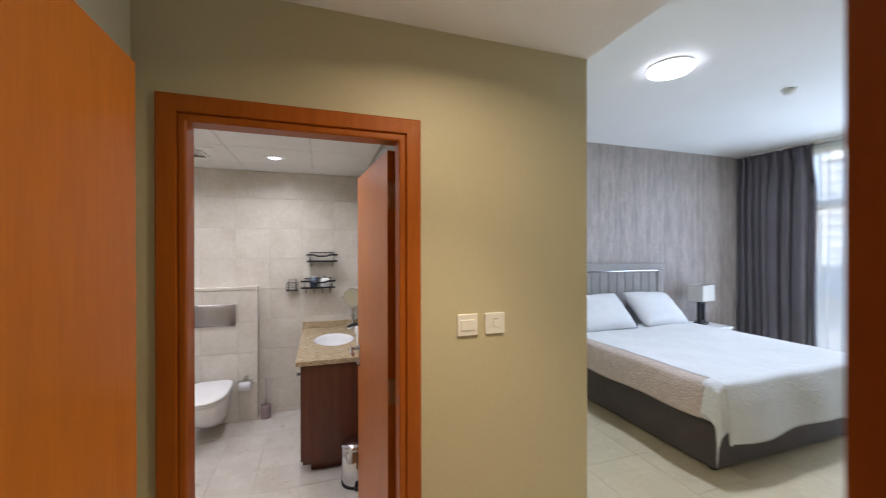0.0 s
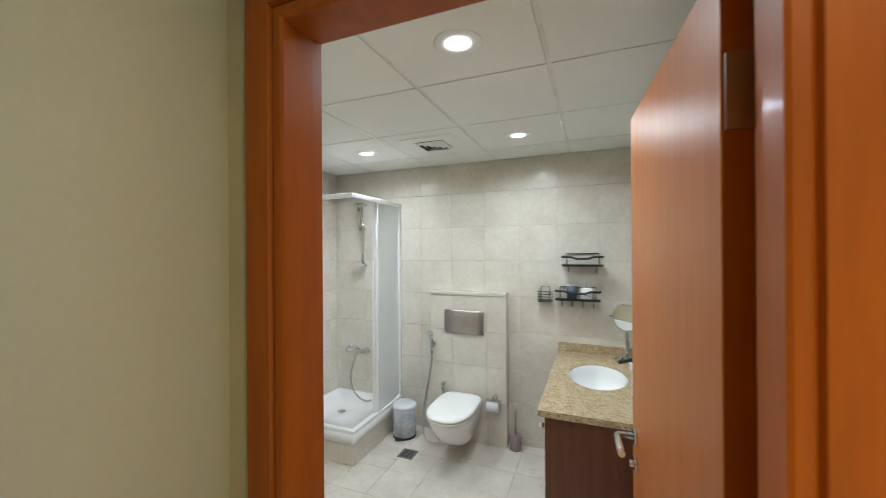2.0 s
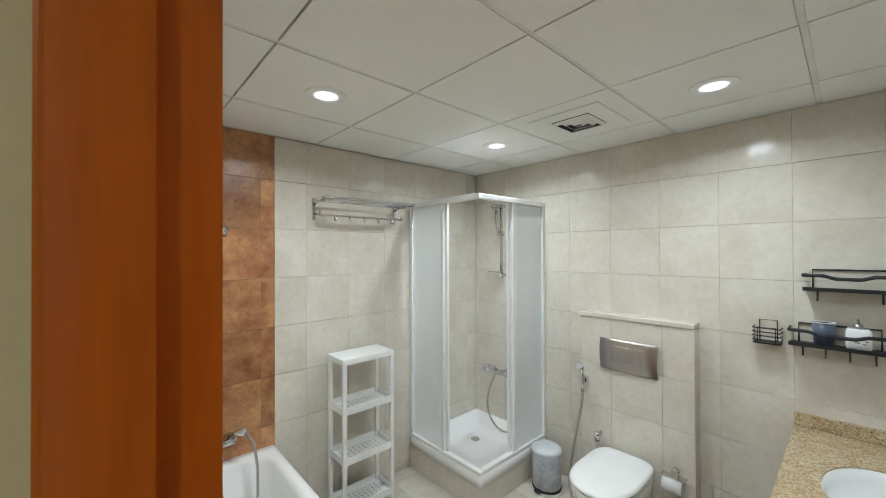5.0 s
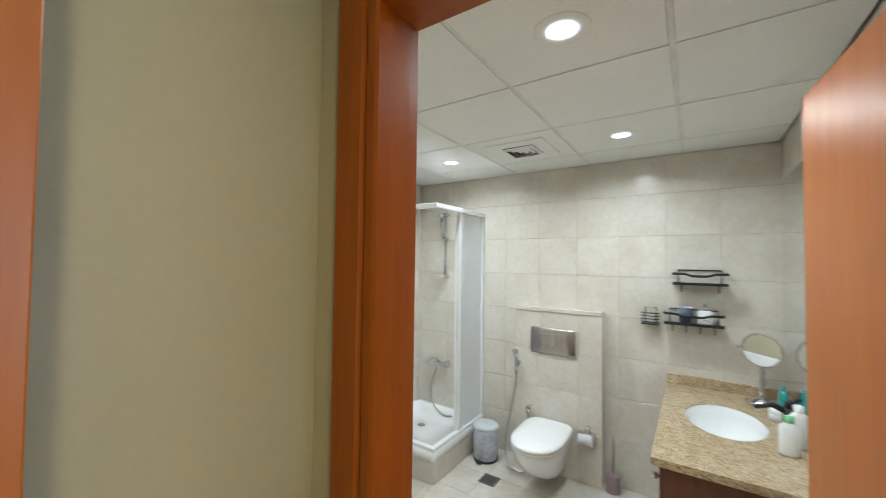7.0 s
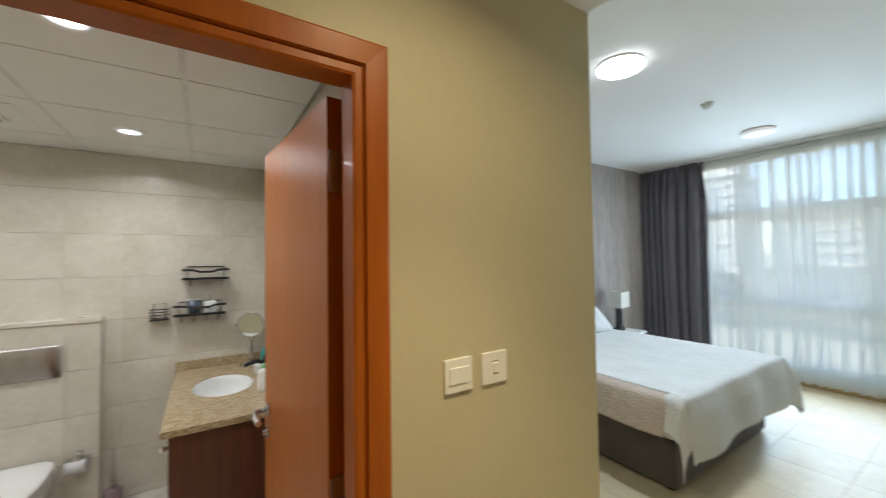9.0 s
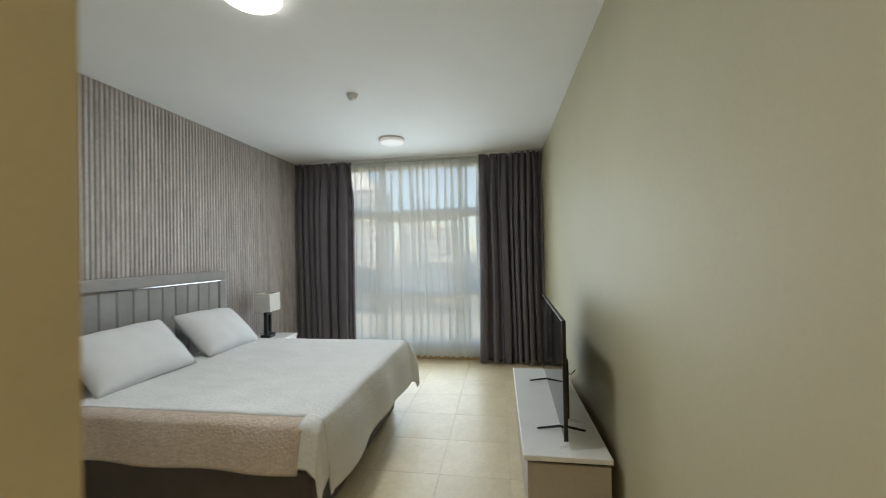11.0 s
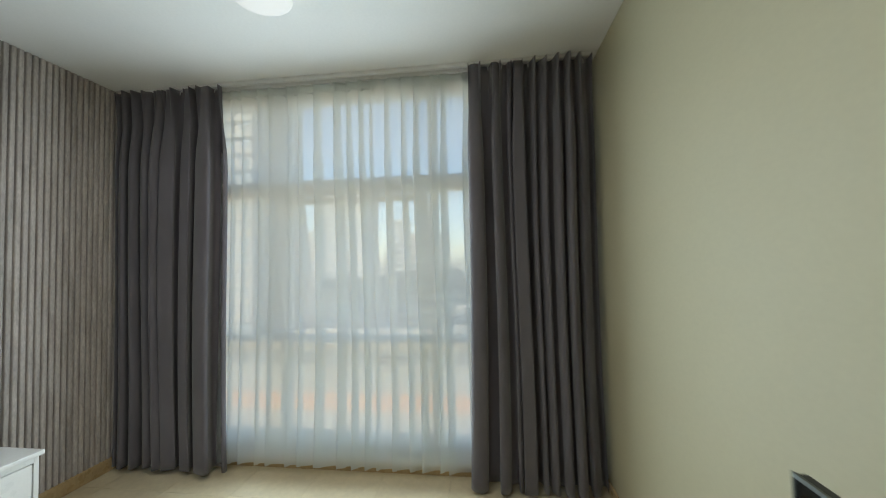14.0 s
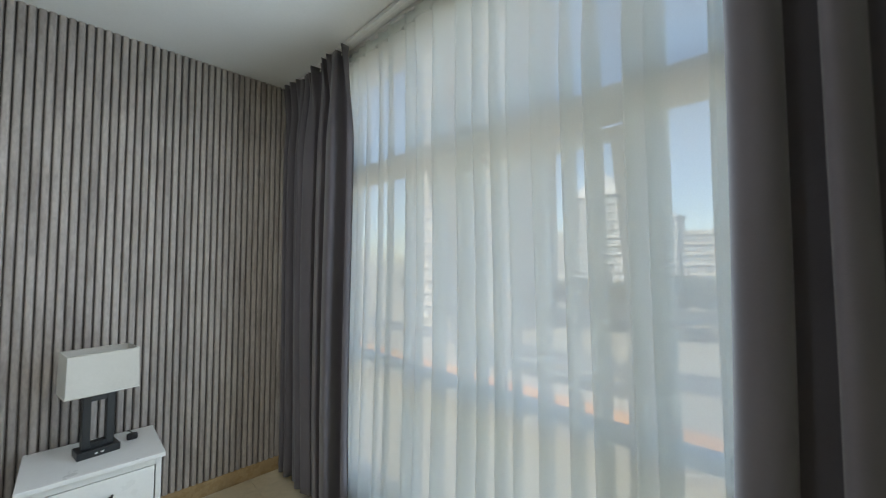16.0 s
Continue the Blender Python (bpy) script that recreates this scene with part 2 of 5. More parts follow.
M_ALU = mat("window_aluminium", (0.80, 0.80, 0.78), 0.4, 0.0, col2=(0.77, 0.77, 0.75), scale=4, fine=0.03, bump=0.02)
M_MARBLE = mat("grey_marble_print", (0.52, 0.53, 0.55), 0.3, col2=(0.30, 0.32, 0.36), scale=14, fine=0.12, fscale=50, bump=0.02)
M_GREYLID = mat("grey_bin_lid", (0.60, 0.62, 0.64), 0.35, scale=8, fine=0.03, bump=0.02)
M_MAUVE = mat("mauve_plastic", (0.30, 0.22, 0.23), 0.4, scale=8)
M_BLUE = mat("slate_blue_ceramic", (0.075, 0.10, 0.145), 0.35, scale=8)
M_TEAL = mat("teal_plastic", (0.05, 0.33, 0.30), 0.3, scale=8)
M_GREEN = mat("green_plastic", (0.22, 0.55, 0.25), 0.35, scale=8)
M_GREYMETAL = mat("drain_grating", (0.20, 0.20, 0.20), 0.45, 0.7, scale=20)
M_CTILE = mat("ceiling_panel", (0.83, 0.83, 0.80), 0.7, col2=(0.79, 0.79, 0.76), scale=2.0, fine=0.03, fscale=150, bump=0.15, bscale=260)
M_TBAR = mat("ceiling_bar", (0.78, 0.78, 0.75), 0.5)
# near-black plinth colour, also painted in for the shade in gaps and holes
M_DARK = mat("dark_gap", (0.03, 0.03, 0.03), 0.8)
M_BULB = frosted_glow("downlight_diffuser", NEUTRAL, 24.0, 0.088)
M_DISC_DIM = glowing("dim_disc_diffuser", (1.0, 0.93, 0.92), 0.06)
M_DISC = glowing("ceiling_disc_diffuser", (0.97, 0.98, 1.0), 1.6)
M_CREAM = mat("cream_facade_paint", (0.54, 0.49, 0.41), 0.8, scale=0.05, fine=0.05, fscale=2, bump=0.0)
M_FACADE = mat("pale_facade", (0.60, 0.58, 0.54), 0.8, scale=0.05, fine=0.05, fscale=2, bump=0.0)
M_PANE = mat("dark_pane", (0.33, 0.345, 0.34), 0.2, scale=0.5, bump=0.0)
M_SAND = mat("sand_ground", (0.33, 0.295, 0.225), 0.9, col2=(0.25, 0.225, 0.17), scale=0.04, fine=0.1, fscale=1.0, bump=0.0)
M_ROAD = mat("asphalt", (0.10, 0.105, 0.11), 0.85, scale=0.1, bump=0.0)
M_PAVER = mat("orange_paving", (0.50, 0.24, 0.09), 0.85, scale=0.3, fine=0.15, fscale=4, bump=0.0)
M_LEAF = mat("tree_foliage", (0.085, 0.10, 0.055), 0.8, col2=(0.05, 0.062, 0.035), scale=0.8, fine=0.2, fscale=6, bump=0.0, each=0.3)
M_TRUNK = mat("tree_bark", (0.12, 0.09, 0.06), 0.9, scale=2)

# ---------------------------------------------------------------- mesh helpers


def bx(bm, x0, y0, z0, x1, y1, z1, bevel=0.0, seg=2):
    r = bmesh.ops.create_cube(bm, size=1)
    vs = r["verts"]
    for v in vs:
        v.co = Vector(((x0 + x1) / 2 + v.co.x * (x1 - x0), (y0 + y1) / 2 + v.co.y * (y1 - y0), (z0 + z1) / 2 + v.co.z * (z1 - z0)))
    if bevel:
        es = list({e for v in vs for e in v.link_edges})
        bmesh.ops.bevel(bm, geom=es, offset=bevel, segments=seg, affect="EDGES", profile=0.5)
    return bm


def tube(bm, pts, r, seg=10, cap=True):
    """A round bar swept along points."""
    pts = [Vector(p) for p in pts]
    rings, up = [], None
    for i, p in enumerate(pts):
        d = (pts[min(i + 1, len(pts) - 1)] - pts[max(i - 1, 0)]).normalized()
        if up is None:
            up = Vector((0, 0, 1)) if abs(d.z) < 0.9 else Vector((1, 0, 0))
        a = d.cross(up).normalized()
        b = a.cross(d).normalized()
        up = b
        rr = r[i] if isinstance(r, (list, tuple)) else r
        rings.append([bm.verts.new(p + rr * (math.cos(2 * math.pi * j / seg) * a + math.sin(2 * math.pi * j / seg) * b)) for j in range(seg)])
    for q, s in zip(rings, rings[1:]):
        for j in range(seg):
            f = bm.faces.new((q[j], q[(j + 1) % seg], s[(j + 1) % seg], s[j]))
            f.smooth = True
    if cap:
        bm.faces.new(rings[0])
        bm.faces.new(list(reversed(rings[-1])))
    return bm


def lathe(bm, profile, c=(0, 0, 0), seg=32, sx=1.0, sy=1.0, smooth=True):
    """A turned body from (radius, height) pairs."""
    rings = []
    for r, z in profile:
        if r < 1e-5:
            rings.append([bm.verts.new((c[0], c[1], c[2] + z))])
        else:
            rings.append([bm.verts.new((c[0] + sx * r * math.cos(2 * math.pi * j / seg), c[1] + sy * r * math.sin(2 * math.pi * j / seg), c[2] + z)) for j in range(seg)])
    for a, b in zip(rings, rings[1:]):
        for j in range(seg):
            i = (j + 1) % seg
            if len(a) == 1 and len(b) > 1:
                f = bm.faces.new((a[0], b[i], b[j]))
            elif len(b) == 1 and len(a) > 1:
                f = bm.faces.new((a[j], a[i], b[0]))
            elif len(a) > 1:
                f = bm.faces.new((a[j], a[i], b[i], b[j]))
            else:
                continue
            f.smooth = smooth
    return bm


def loft(bm, rings, close=True):
    """Skin over rings of points with equal counts, capped at both ends."""
    vs = [[bm.verts.new(p) for p in r] for r in rings]
    n = len(vs[0])
    for a, b in zip(vs, vs[1:]):
        for j in range(n):
            f = bm.faces.new((a[j], a[(j + 1) % n], b[(j + 1) % n], b[j]))
            f.smooth = True
    if close:
        bm.faces.new(list(reversed(vs[0])))
        bm.faces.new(vs[-1])
    return bm


def sheet(bm, f, nu, nv):
    """A surface from f(u, v) with u, v in 0..1."""
    g = [[bm.verts.new(f(i / nu, j / nv)) for j in range(nv + 1)] for i in range(nu + 1)]
    for i in range(nu):
        for j in range(nv):
            q = bm.faces.new((g[i][j], g[i + 1][j], g[i + 1][j + 1], g[i][j + 1]))
            q.smooth = True
    return bm


def sweep_frame(bm, x0, x1, top, y, profile):
    """A door surround with mitred corners. profile: (outward from the opening, proud towards -y)."""
    rows = [[bm.verts.new((px, y - p, pz)) for px, pz in ((x0 - o, 0), (x0 - o, top + o), (x1 + o, top + o), (x1 + o, 0))] for o, p in profile]
    for a, b in zip(rows, rows[1:]):
        for j in range(3):
            bm.faces.new((a[j], a[j + 1], b[j + 1], b[j]))
    return bm


def mesh_of(name, bm, material):
    bmesh.ops.recalc_face_normals(bm, faces=bm.faces)
    me = bpy.data.meshes.new(name)
    bm.to_mesh(me)
    bm.free()
    me.materials.append(material)
    return me


def thing(name, at, label, category, group="", turn=0):
    e = new(name)
    e.matrix_world = pose(*at, 0, 0, turn)
    e.empty_display_size = 0.1
    return tagged(e, label, category, group)


def part(name, bm, material, parent, label="", at=None):
    ob = new(name, mesh_of(name, bm, material))
    ob.parent = parent
    if at is not None:
        ob.matrix_basis = at
    return tagged(ob, label) if label else ob


def share(name, source, parent, m):
    """Another part on the mesh of an earlier one."""
    ob = new(name, source.data)
    ob.parent = parent
    ob.matrix_basis = m
    if "label" in source:
        ob["label"] = source["label"]
    return ob


def struct(name, bm, material, label, category=""):
    return tagged(new(name, mesh_of(name, bm, material)), label, category or name.split("_")[0], kind="structure")


def solid(ob, thick, offset=0.0):
    s = ob.modifiers.new("thickness", "SOLIDIFY")
    s.thickness, s.offset = thick, offset
    return ob


B = bmesh.new
I = Matrix.Identity(4)

# ---------------------------------------------------------------- large structure
HB, HH, HT = 3.04, 2.55, 2.42            # ceilings of bedroom, hall, bathroom
YW, YB = 1.65, 4.26                      # bathroom door wall, bathroom back wall
XL, XR, XC = -2.34, 0.46, 1.22           # bathroom left and right walls, hall corner
YT, YS, XW = 0.40, 4.19, 6.30            # television wall, slat wall, window wall

struct("floor", bx(B(), -2.6, -1.4, -0.12, 6.6, 4.6, -0.006), M_GROUT, "grout bed of the tiled floor")
struct("wall_television", bx(B(), 0.52, 0.24, 0, 6.5, YT, HB), M_HALL, "smooth olive beige painted wall")
bm = bx(B(), -2.5, 0.24, 0, -0.49, YT, HB)
bx(bm, -0.49, 0.24, 2.145, 0.52, YT, HB)
struct("wall_entrance", bm, M_HALL, "olive beige painted wall round the entrance door")
bm = bx(B(), -2.5, YW, 0, -0.45, 1.77, HB)
bx(bm, 0.345, YW, 0, XC, 1.77, HB)
bx(bm, -0.45, YW, 2.115, 0.345, 1.77, HB)
struct("wall_bathroom_door", bm, M_HALL, "olive beige painted wall with a door opening")
struct("wall_hall_side", bx(B(), -0.72, YT, 0, -0.57, YW, HB), M_HALL, "olive beige painted side wall of the hall")
struct("wall_shaft", bx(B(), XR + 0.01, 1.77, 0, XC, 4.4, HB), M_HALL, "olive beige painted wall between bathroom and bedroom")
struct("wall_bathroom_back", bx(B(), -2.5, YB + 0.009, 0, XR + 0.01, 4.4, HB), M_GROUT, "tiled wall of the bathroom")
struct("wall_bathroom_side", bx(B(), -2.5, 1.77, 0, XL - 0.009, YB + 0.009, HB), M_GROUT, "tiled side wall of the bathroom")
wall_slats = struct("wall_slats", bx(B(), XC, YS + 0.018, 0, 6.5, 4.4, HB), M_SLATBACK, "wall clad with vertical grey wood slats")
bm = bx(B(), XW, YT, 0, 6.5, 0.56, HB)
bx(bm, XW, 4.04, 0, 6.5, YS + 0.02, HB)
bx(bm, XW, 0.56, 2.95, 6.5, 4.04, HB)
bx(bm, XW, 0.56, 0, 6.5, 4.04, 0.13)
struct("wall_window", bm, M_WHITE, "white wall round the tall window")
struct("ceiling_bedroom", bx(B(), XC, YT, HB, 6.5, 4.4, HB + 0.12), M_WHITE, "smooth white painted ceiling")
struct("ceiling_hall", bx(B(), -0.72, -1.4, HH, XC, YW, HB + 0.12), M_WHITE, "lowered white painted hall ceiling")
struct("ceiling_slab", bx(B(), -2.5, 1.65, HB, XC, 4.4, HB + 0.12), M_WHITE, "concrete slab above the bathroom")
# unseen shell, added to close the space and bounce light outside the entrance
bm = bx(B(), -1.3, -1.4, 0, -1.2, 0.24, HH)
bx(bm, 1.6, -1.4, 0, 1.7, 0.24, HH)
bx(bm, -1.3, -1.5, 0, 1.7, -1.4, HH)
bx(bm, XC, -1.4, HH, 1.7, 0.24, HH + 0.1)
bx(bm, -1.3, -1.4, HH, -0.72, 0.24, HH + 0.1)
struct("wall_corridor", bm, M_SHELL, "unseen plain shell closing the space outside the entrance door")

# suspended bathroom ceiling: panels on a bar grid, one mesh
bm = B()
gx = [XL, -1.862, -1.262, -0.656, -0.052, XR]
gy = [1.77, 2.107, 2.707, 3.307, 3.908, YB]
for x0, x1 in zip(gx, gx[1:]):
    for y0, y1 in zip(gy, gy[1:]):
        bx(bm, x0 + 0.0104, y0 + 0.0042, HT, x1 - 0.0104, y1 - 0.0042, HT + 0.015)
ceil_bath = struct("ceiling_bathroom", bm, M_CTILE, "suspended ceiling of square white panels")
ceil_bath.data.materials.append(M_TBAR)
ceil_bath.data.materials.append(M_DARK)
bm = B()
bm.from_mesh(ceil_bath.data)
n0 = len(bm.faces)
for x in gx[1:-1]:
    bx(bm, x - 0.0095, 1.77, HT + 0.003, x + 0.0095, YB, HT + 0.02)
n1 = len(bm.faces)
bx(bm, XL, 1.77, HT + 0.02, XR, YB, HT + 0.04)
for i, f in enumerate(bm.faces):
    f.material_index = 0 if i < n0 else (1 if i < n1 else 2)
bm.to_mesh(ceil_bath.data)
bm.free()

# skirting
for nm, a in (("baseboard_television", (0.62, YT, 0, 6.24, YT + 0.012, 0.085)), ("baseboard_slats", (XC, YS - 0.006, 0, XW, YS + 0.018, 0.10)), ("baseboard_window", (XW - 0.02, YT, 0, XW, YS, 0.09))):
    struct(nm, bx(B(), *a, bevel=0.002, seg=1), M_SKIRT, "tan ceramic skirting tiles", "baseboard")

# ---------------------------------------------------------------- doors
PROFILE = [(0.03, -0.128), (0.03, -0.065), (0.0, -0.065), (0.0, 0.010), (0.006, 0.014), (0.022, 0.014), (0.027, 0.009), (0.031, 0.020), (0.082, 0.022), (0.088, 0.018), (0.088, -0.002)]
frame_1 = thing("door_frame_1", (0, 0, 0), "orange-brown veneered wooden bathroom door frame with moulded casing", "door frame")
frame_1["kind"] = "structure"
part("casing", sweep_frame(B(), -0.412, 0.308, 2.077, YW, PROFILE), M_FRAMEWOOD, frame_1)

door_b = thing("door_1", (0.284, 1.763, 0.008), "orange-brown veneered bathroom door standing open", "door", turn=94.6)
part("leaf", bx(B(), 0.002, -0.042, 0, 0.70, 0.0, 2.062, bevel=0.0015, seg=1), M_WOOD, door_b)
for hz in (0.14, 0.975, 1.812):
    bm = bx(B(), -0.004, -0.040, hz, 0.002, -0.004, hz + 0.11)
    tube(bm, [(-0.006, -0.046, hz), (-0.006, -0.046, hz + 0.11)], 0.007, 10)
    for sz in (0.02, 0.055, 0.09):
        tube(bm, [(-0.006, -0.018 - 0.010 * (sz == 0.055), hz + sz), (-0.004, -0.018 - 0.010 * (sz == 0.055), hz + sz)], 0.004, 8)
    part("hinge", bm, M_STEEL, door_b, "steel butt hinge")
for side in (1, -1):
    yy = 0.0 if side > 0 else -0.042
    bm = B()
    tube(bm, [(0.645, yy, 1.06), (0.645, yy + side * 0.008, 1.06)], 0.026, 20)
    tube(bm, [(0.645, yy, 1.06), (0.645, yy + side * 0.05, 1.06), (0.635, yy + side * 0.056, 1.06), (0.53, yy + side * 0.058, 1.057)], 0.010, 12)
    part("lever_handle", bm, M_CHROME, door_b, "chrome lever handle")
    bm = tube(B(), [(0.645, yy, 0.975), (0.645, yy + side * 0.007, 0.975)], 0.022, 20)
    tube(bm, [(0.645, yy, 0.975), (0.645, yy + side * 0.020, 0.975)], 0.010, 12)
    part("privacy_lock", bm, M_CHROME, door_b, "round chrome privacy lock")

frame_2 = thing("door_frame_2", (0, 0, 0), "dark orange-brown wooden entrance door frame", "door frame")
frame_2["kind"] = "structure"
bm = B()
bx(bm, -0.49, 0.22, 0, -0.455, YT + 0.004, 2.145)
bx(bm, 0.482, 0.22, 0, 0.52, YT + 0.004, 2.145)
bx(bm, -0.455, 0.22, 2.11, 0.482, YT + 0.004, 2.145)
part("lining", bm, M_FRAMEWOOD, frame_2)
door_e = thing("door_2", (-0.455, 0.405, 0.008), "plain orange-brown veneered bedroom door standing wide open", "door", turn=90)
part("leaf", bx(B(), 0.0, -0.043, 0, 0.87, 0.0, 2.093, bevel=0.0015, seg=1), M_WOOD, door_e)
for hz in (0.25, 1.0, 1.75):
    part("hinge", tube(B(), [(-0.004, 0.004, hz), (-0.004, 0.004, hz + 0.1)], 0.007, 10), M_STEEL, door_e, "steel butt hinge")

# ---------------------------------------------------------------- window
win = thing("window_1", (XW + 0.04, 0, 0), "tall aluminium-framed window with an outward tilted sash", "window")
win["kind"] = "structure"
WY, WZ = [0.56, 1.60, 2.83, 4.04], [0.13, 1.0, 2.215, 2.95]
for y, w in zip(WY, (0.03, 0.034, 0.036, 0.03)):
    part("mullion", bx(B(), -0.03, y - w, WZ[0], 0.06, y + w, WZ[3], 0.004, 1), M_ALU, win)
for z, w in zip(WZ, (0.13, 0.024, 0.062, 0.04)):
    part("transom", bx(B(), -0.026, 0.56, z - w if z > 0.2 else z, 0.056, 4.04, z + w if z < 2.9 else z, 0.004, 1), M_ALU, win)
for i in range(3):
    for j in range(3):
        if (i, j) == (1, 1):
            continue
        p = part("pane", bx(B(), 0.0, WY[i] + 0.01, WZ[j] + 0.01, 0.006, WY[i + 1] - 0.01, WZ[j + 1] - 0.01), M_GLASS, win)
        p.visible_shadow = False
bm = B()
for a in ((1.66, 0, 2.77, 0.055), (1.66, 1.095, 2.77, 1.15), (1.66, 0, 1.715, 1.15), (2.715, 0, 2.77, 1.15)):
    bx(bm, -0.02, a[0], a[1] - 1.15, 0.02, a[2], a[3] - 1.15)
sash = part("sash", bm, M_ALU, win, "tilted aluminium sash", pose(0.07, 0, 2.15, 0, -13, 0))
gl = part("sash_pane", bx(B(), -0.003, 1.70, -1.10, 0.003, 2.73, -0.05), M_GLASS, sash)
gl.visible_shadow = False
struct("window_sill", bx(B(), XW - 0.05, 0.5, 0.09, XW + 0.02, 4.1, 0.125, 0.006, 2), M_WHITE, "white window sill", "window sill")

# ---------------------------------------------------------------- bedroom: curtains


def drape(y0, y1, z0, z1, folds, depth, seed, spread=0.0, wave=1.0, uneven=1.0, pleats=0, start=0.18, lap=0.0, broad=None):
    """A hanging cloth: pinched pleats above, uneven folds of different widths below."""
    rng = random.Random(seed)
    ph = [rng.uniform(0, 6.28) for _ in range(8)]
    widths = [rng.uniform(1 - 0.55 * uneven, 1 + 0.75 * uneven) for _ in range(folds)]
    if broad is not None:
        widths[broad], widths[1 if broad == 0 else broad - 1] = 2.3, 1.5
    edge = [0.0]
    for w in widths:
        edge.append(edge[-1] + w)
    edge = [e / edge[-1] for e in edge]
    amp = [rng.uniform(1 - 0.6 * uneven, 1 + 0.35 * uneven) for _ in range(folds + 1)]
    pleats = pleats or folds + 2

    def f(u, v):
        t = 1 - v
        s = u + 0.010 * uneven * math.sin(5 * u + ph[0] + 2.0 * t) * min(u, 1 - u) * 4
        i = 0
        while i < folds - 1 and s > edge[i + 1]:
            i += 1
        q = (s - edge[i]) / (edge[i + 1] - edge[i])
        a = amp[i] * (1 - q) + amp[min(i + 1, folds)] * q
        w = 2 * math.pi * (i + q)
        grow = min(1, t / 0.22)
        grow = grow * grow * (3 - 2 * grow)
        top = max(0.0, 1 - t / 0.10)
        k = depth * a * (start + (1 - start) * grow)
        pw = 2 * math.pi * pleats * u
        pleat = depth * 0.75 * top * max(0.0, math.cos(pw)) ** 3
        x = k * (math.sin(w) + 0.28 * math.sin(2 * w + ph[1] + i)) - pleat + 0.014 * math.sin(3.1 * u + 3 * t + ph[2]) * t
        x += 0.006 * uneven * noise.noise(Vector((u * folds * 1.7, t * 2.2, seed))) * grow
        over = -0.40 * wave * (y1 - y0) * (edge[i + 1] - edge[i]) / 2 * math.sin(2 * w) * max(grow, start) * min(1.2, a)
        over -= lap * (y1 - y0) * (edge[i + 1] - edge[i]) * math.sin(w) * max(grow, start) * min(1.2, a)
        y = y0 + (y1 - y0) * u + over + spread * t * (u - 0.5) + 0.008 * math.sin(5 * t + ph[3] + 4 * u) * grow
        hem = 0.008 * math.sin(w + ph[4]) + 0.006 * math.sin(3 * u + ph[5])
        return Vector((x, y, z0 + (z1 - z0) * v + hem * max(0, 1 - v / 0.1)))
    return f


for nm, y0, y1, folds, sd, lab in (("curtain", 3.25, 4.15, 8, 3, "dark grey cloth curtain drawn beside the slat wall"), ("curtain", 0.45, 1.30, 9, 8, "dark grey cloth curtain bunched beside the painted wall")):
    c = thing(nm, (6.135, 0, 0.03), lab, "curtain", "grey curtains at the window")
    solid(part("cloth", sheet(B(), drape(y0, y1, 0.0, 2.982, folds, 0.060 if y0 > 2 else 0.074, sd, 0.05, 1.0, 1.0, 11, 0.42, 0.0, 0 if y0 > 2 else folds - 1), 320, 48), M_CURTAIN, c), 0.004)
    for i in range(9):
        y = y0 + (y1 - y0) * (i + 0.5) / 9
        if i == 0:
            hook = part("hook", tube(B(), [(-0.012, 0, -0.048), (0.0, 0, 0.0), (0.008, 0, -0.023)], 0.0025, 6), M_PLASTIC, c, "white curtain hook", pose(0, y, 2.985))
        else:
            share("hook", hook, c, pose(0, y, 2.985))
net = thing("sheer_curtain", (6.215, 0, 0.055), "white translucent voile curtain across the window", "sheer curtain")
part("voile", sheet(B(), drape(1.02, 3.46, 0.0, 2.95, 20, 0.020, 5, 0.0, 0.0, 0.55, 20, 0.85, 0.40), 640, 24), M_VOILE, net)
solid(part("heading_tape", sheet(B(), drape(1.02, 3.46, 2.87, 2.95, 20, 0.018, 5, 0.0, 0.0, 0.55, 20, 0.85, 0.38), 640, 3), M_VOILE, net, "double white heading tape", pose(-0.004, 0, 0)), 0.002)
for xx in (6.135, 6.215):
    tr = thing("curtain_track", (xx, 0, HB), "white aluminium curtain track under the ceiling", "curtain track", "curtain tracks")
    part("rail", bx(B(), -0.014, YT + 0.01, -0.026, 0.014, YS - 0.01, 0.0, 0.003, 1), M_LACQ, tr)

# ---------------------------------------------------------------- bedroom: bed
bed = thing("bed", (3.585, 3.12, 0), "double bed with a dark taupe base and grey channelled headboard", "bed")
part("base", bx(B(), -0.832, -0.995, 0.016, 0.865, 0.96, 0.36, 0.025, 3), M_TAUPE, bed, "dark taupe upholstered base")
part("mattress", bx(B(), -0.875, -1.03, 0.362, 0.875, 0.955, 0.655, 0.06, 4), M_PILLOW, bed, "white mattress")
for fx in (-0.78, 0.82):
    for fy in (-0.94, 0.88):
        part("foot", lathe(B(), [(0, 0), (0.028, 0), (0.033, 0.04), (0, 0.04)], (fx, fy, 0), 16), M_BLACK, bed, "short black foot")
hb = part("headboard", bx(B(), -0.92, 0.985, 0.03, 0.92, 1.065, 1.44, 0.015, 2), M_VELVET, bed, "grey velvet headboard")
for i in range(12):
    w = 1.64 / 12
    x = -0.82 + i * w
    part("channel", bx(B(), x + 0.003, 0.965, 0.35, x + w - 0.003, 0.99, 1.34, 0.011, 3), M_VELVET, hb)
bm = bx(B(), -0.925, 0.955, 1.35, 0.925, 1.07, 1.445, 0.012, 2)
bx(bm, -0.925, 0.955, 0.03, -0.83, 1.07, 1.35, 0.012, 2)
bx(bm, 0.83, 0.955, 0.03, 0.925, 1.07, 1.35, 0.012, 2)
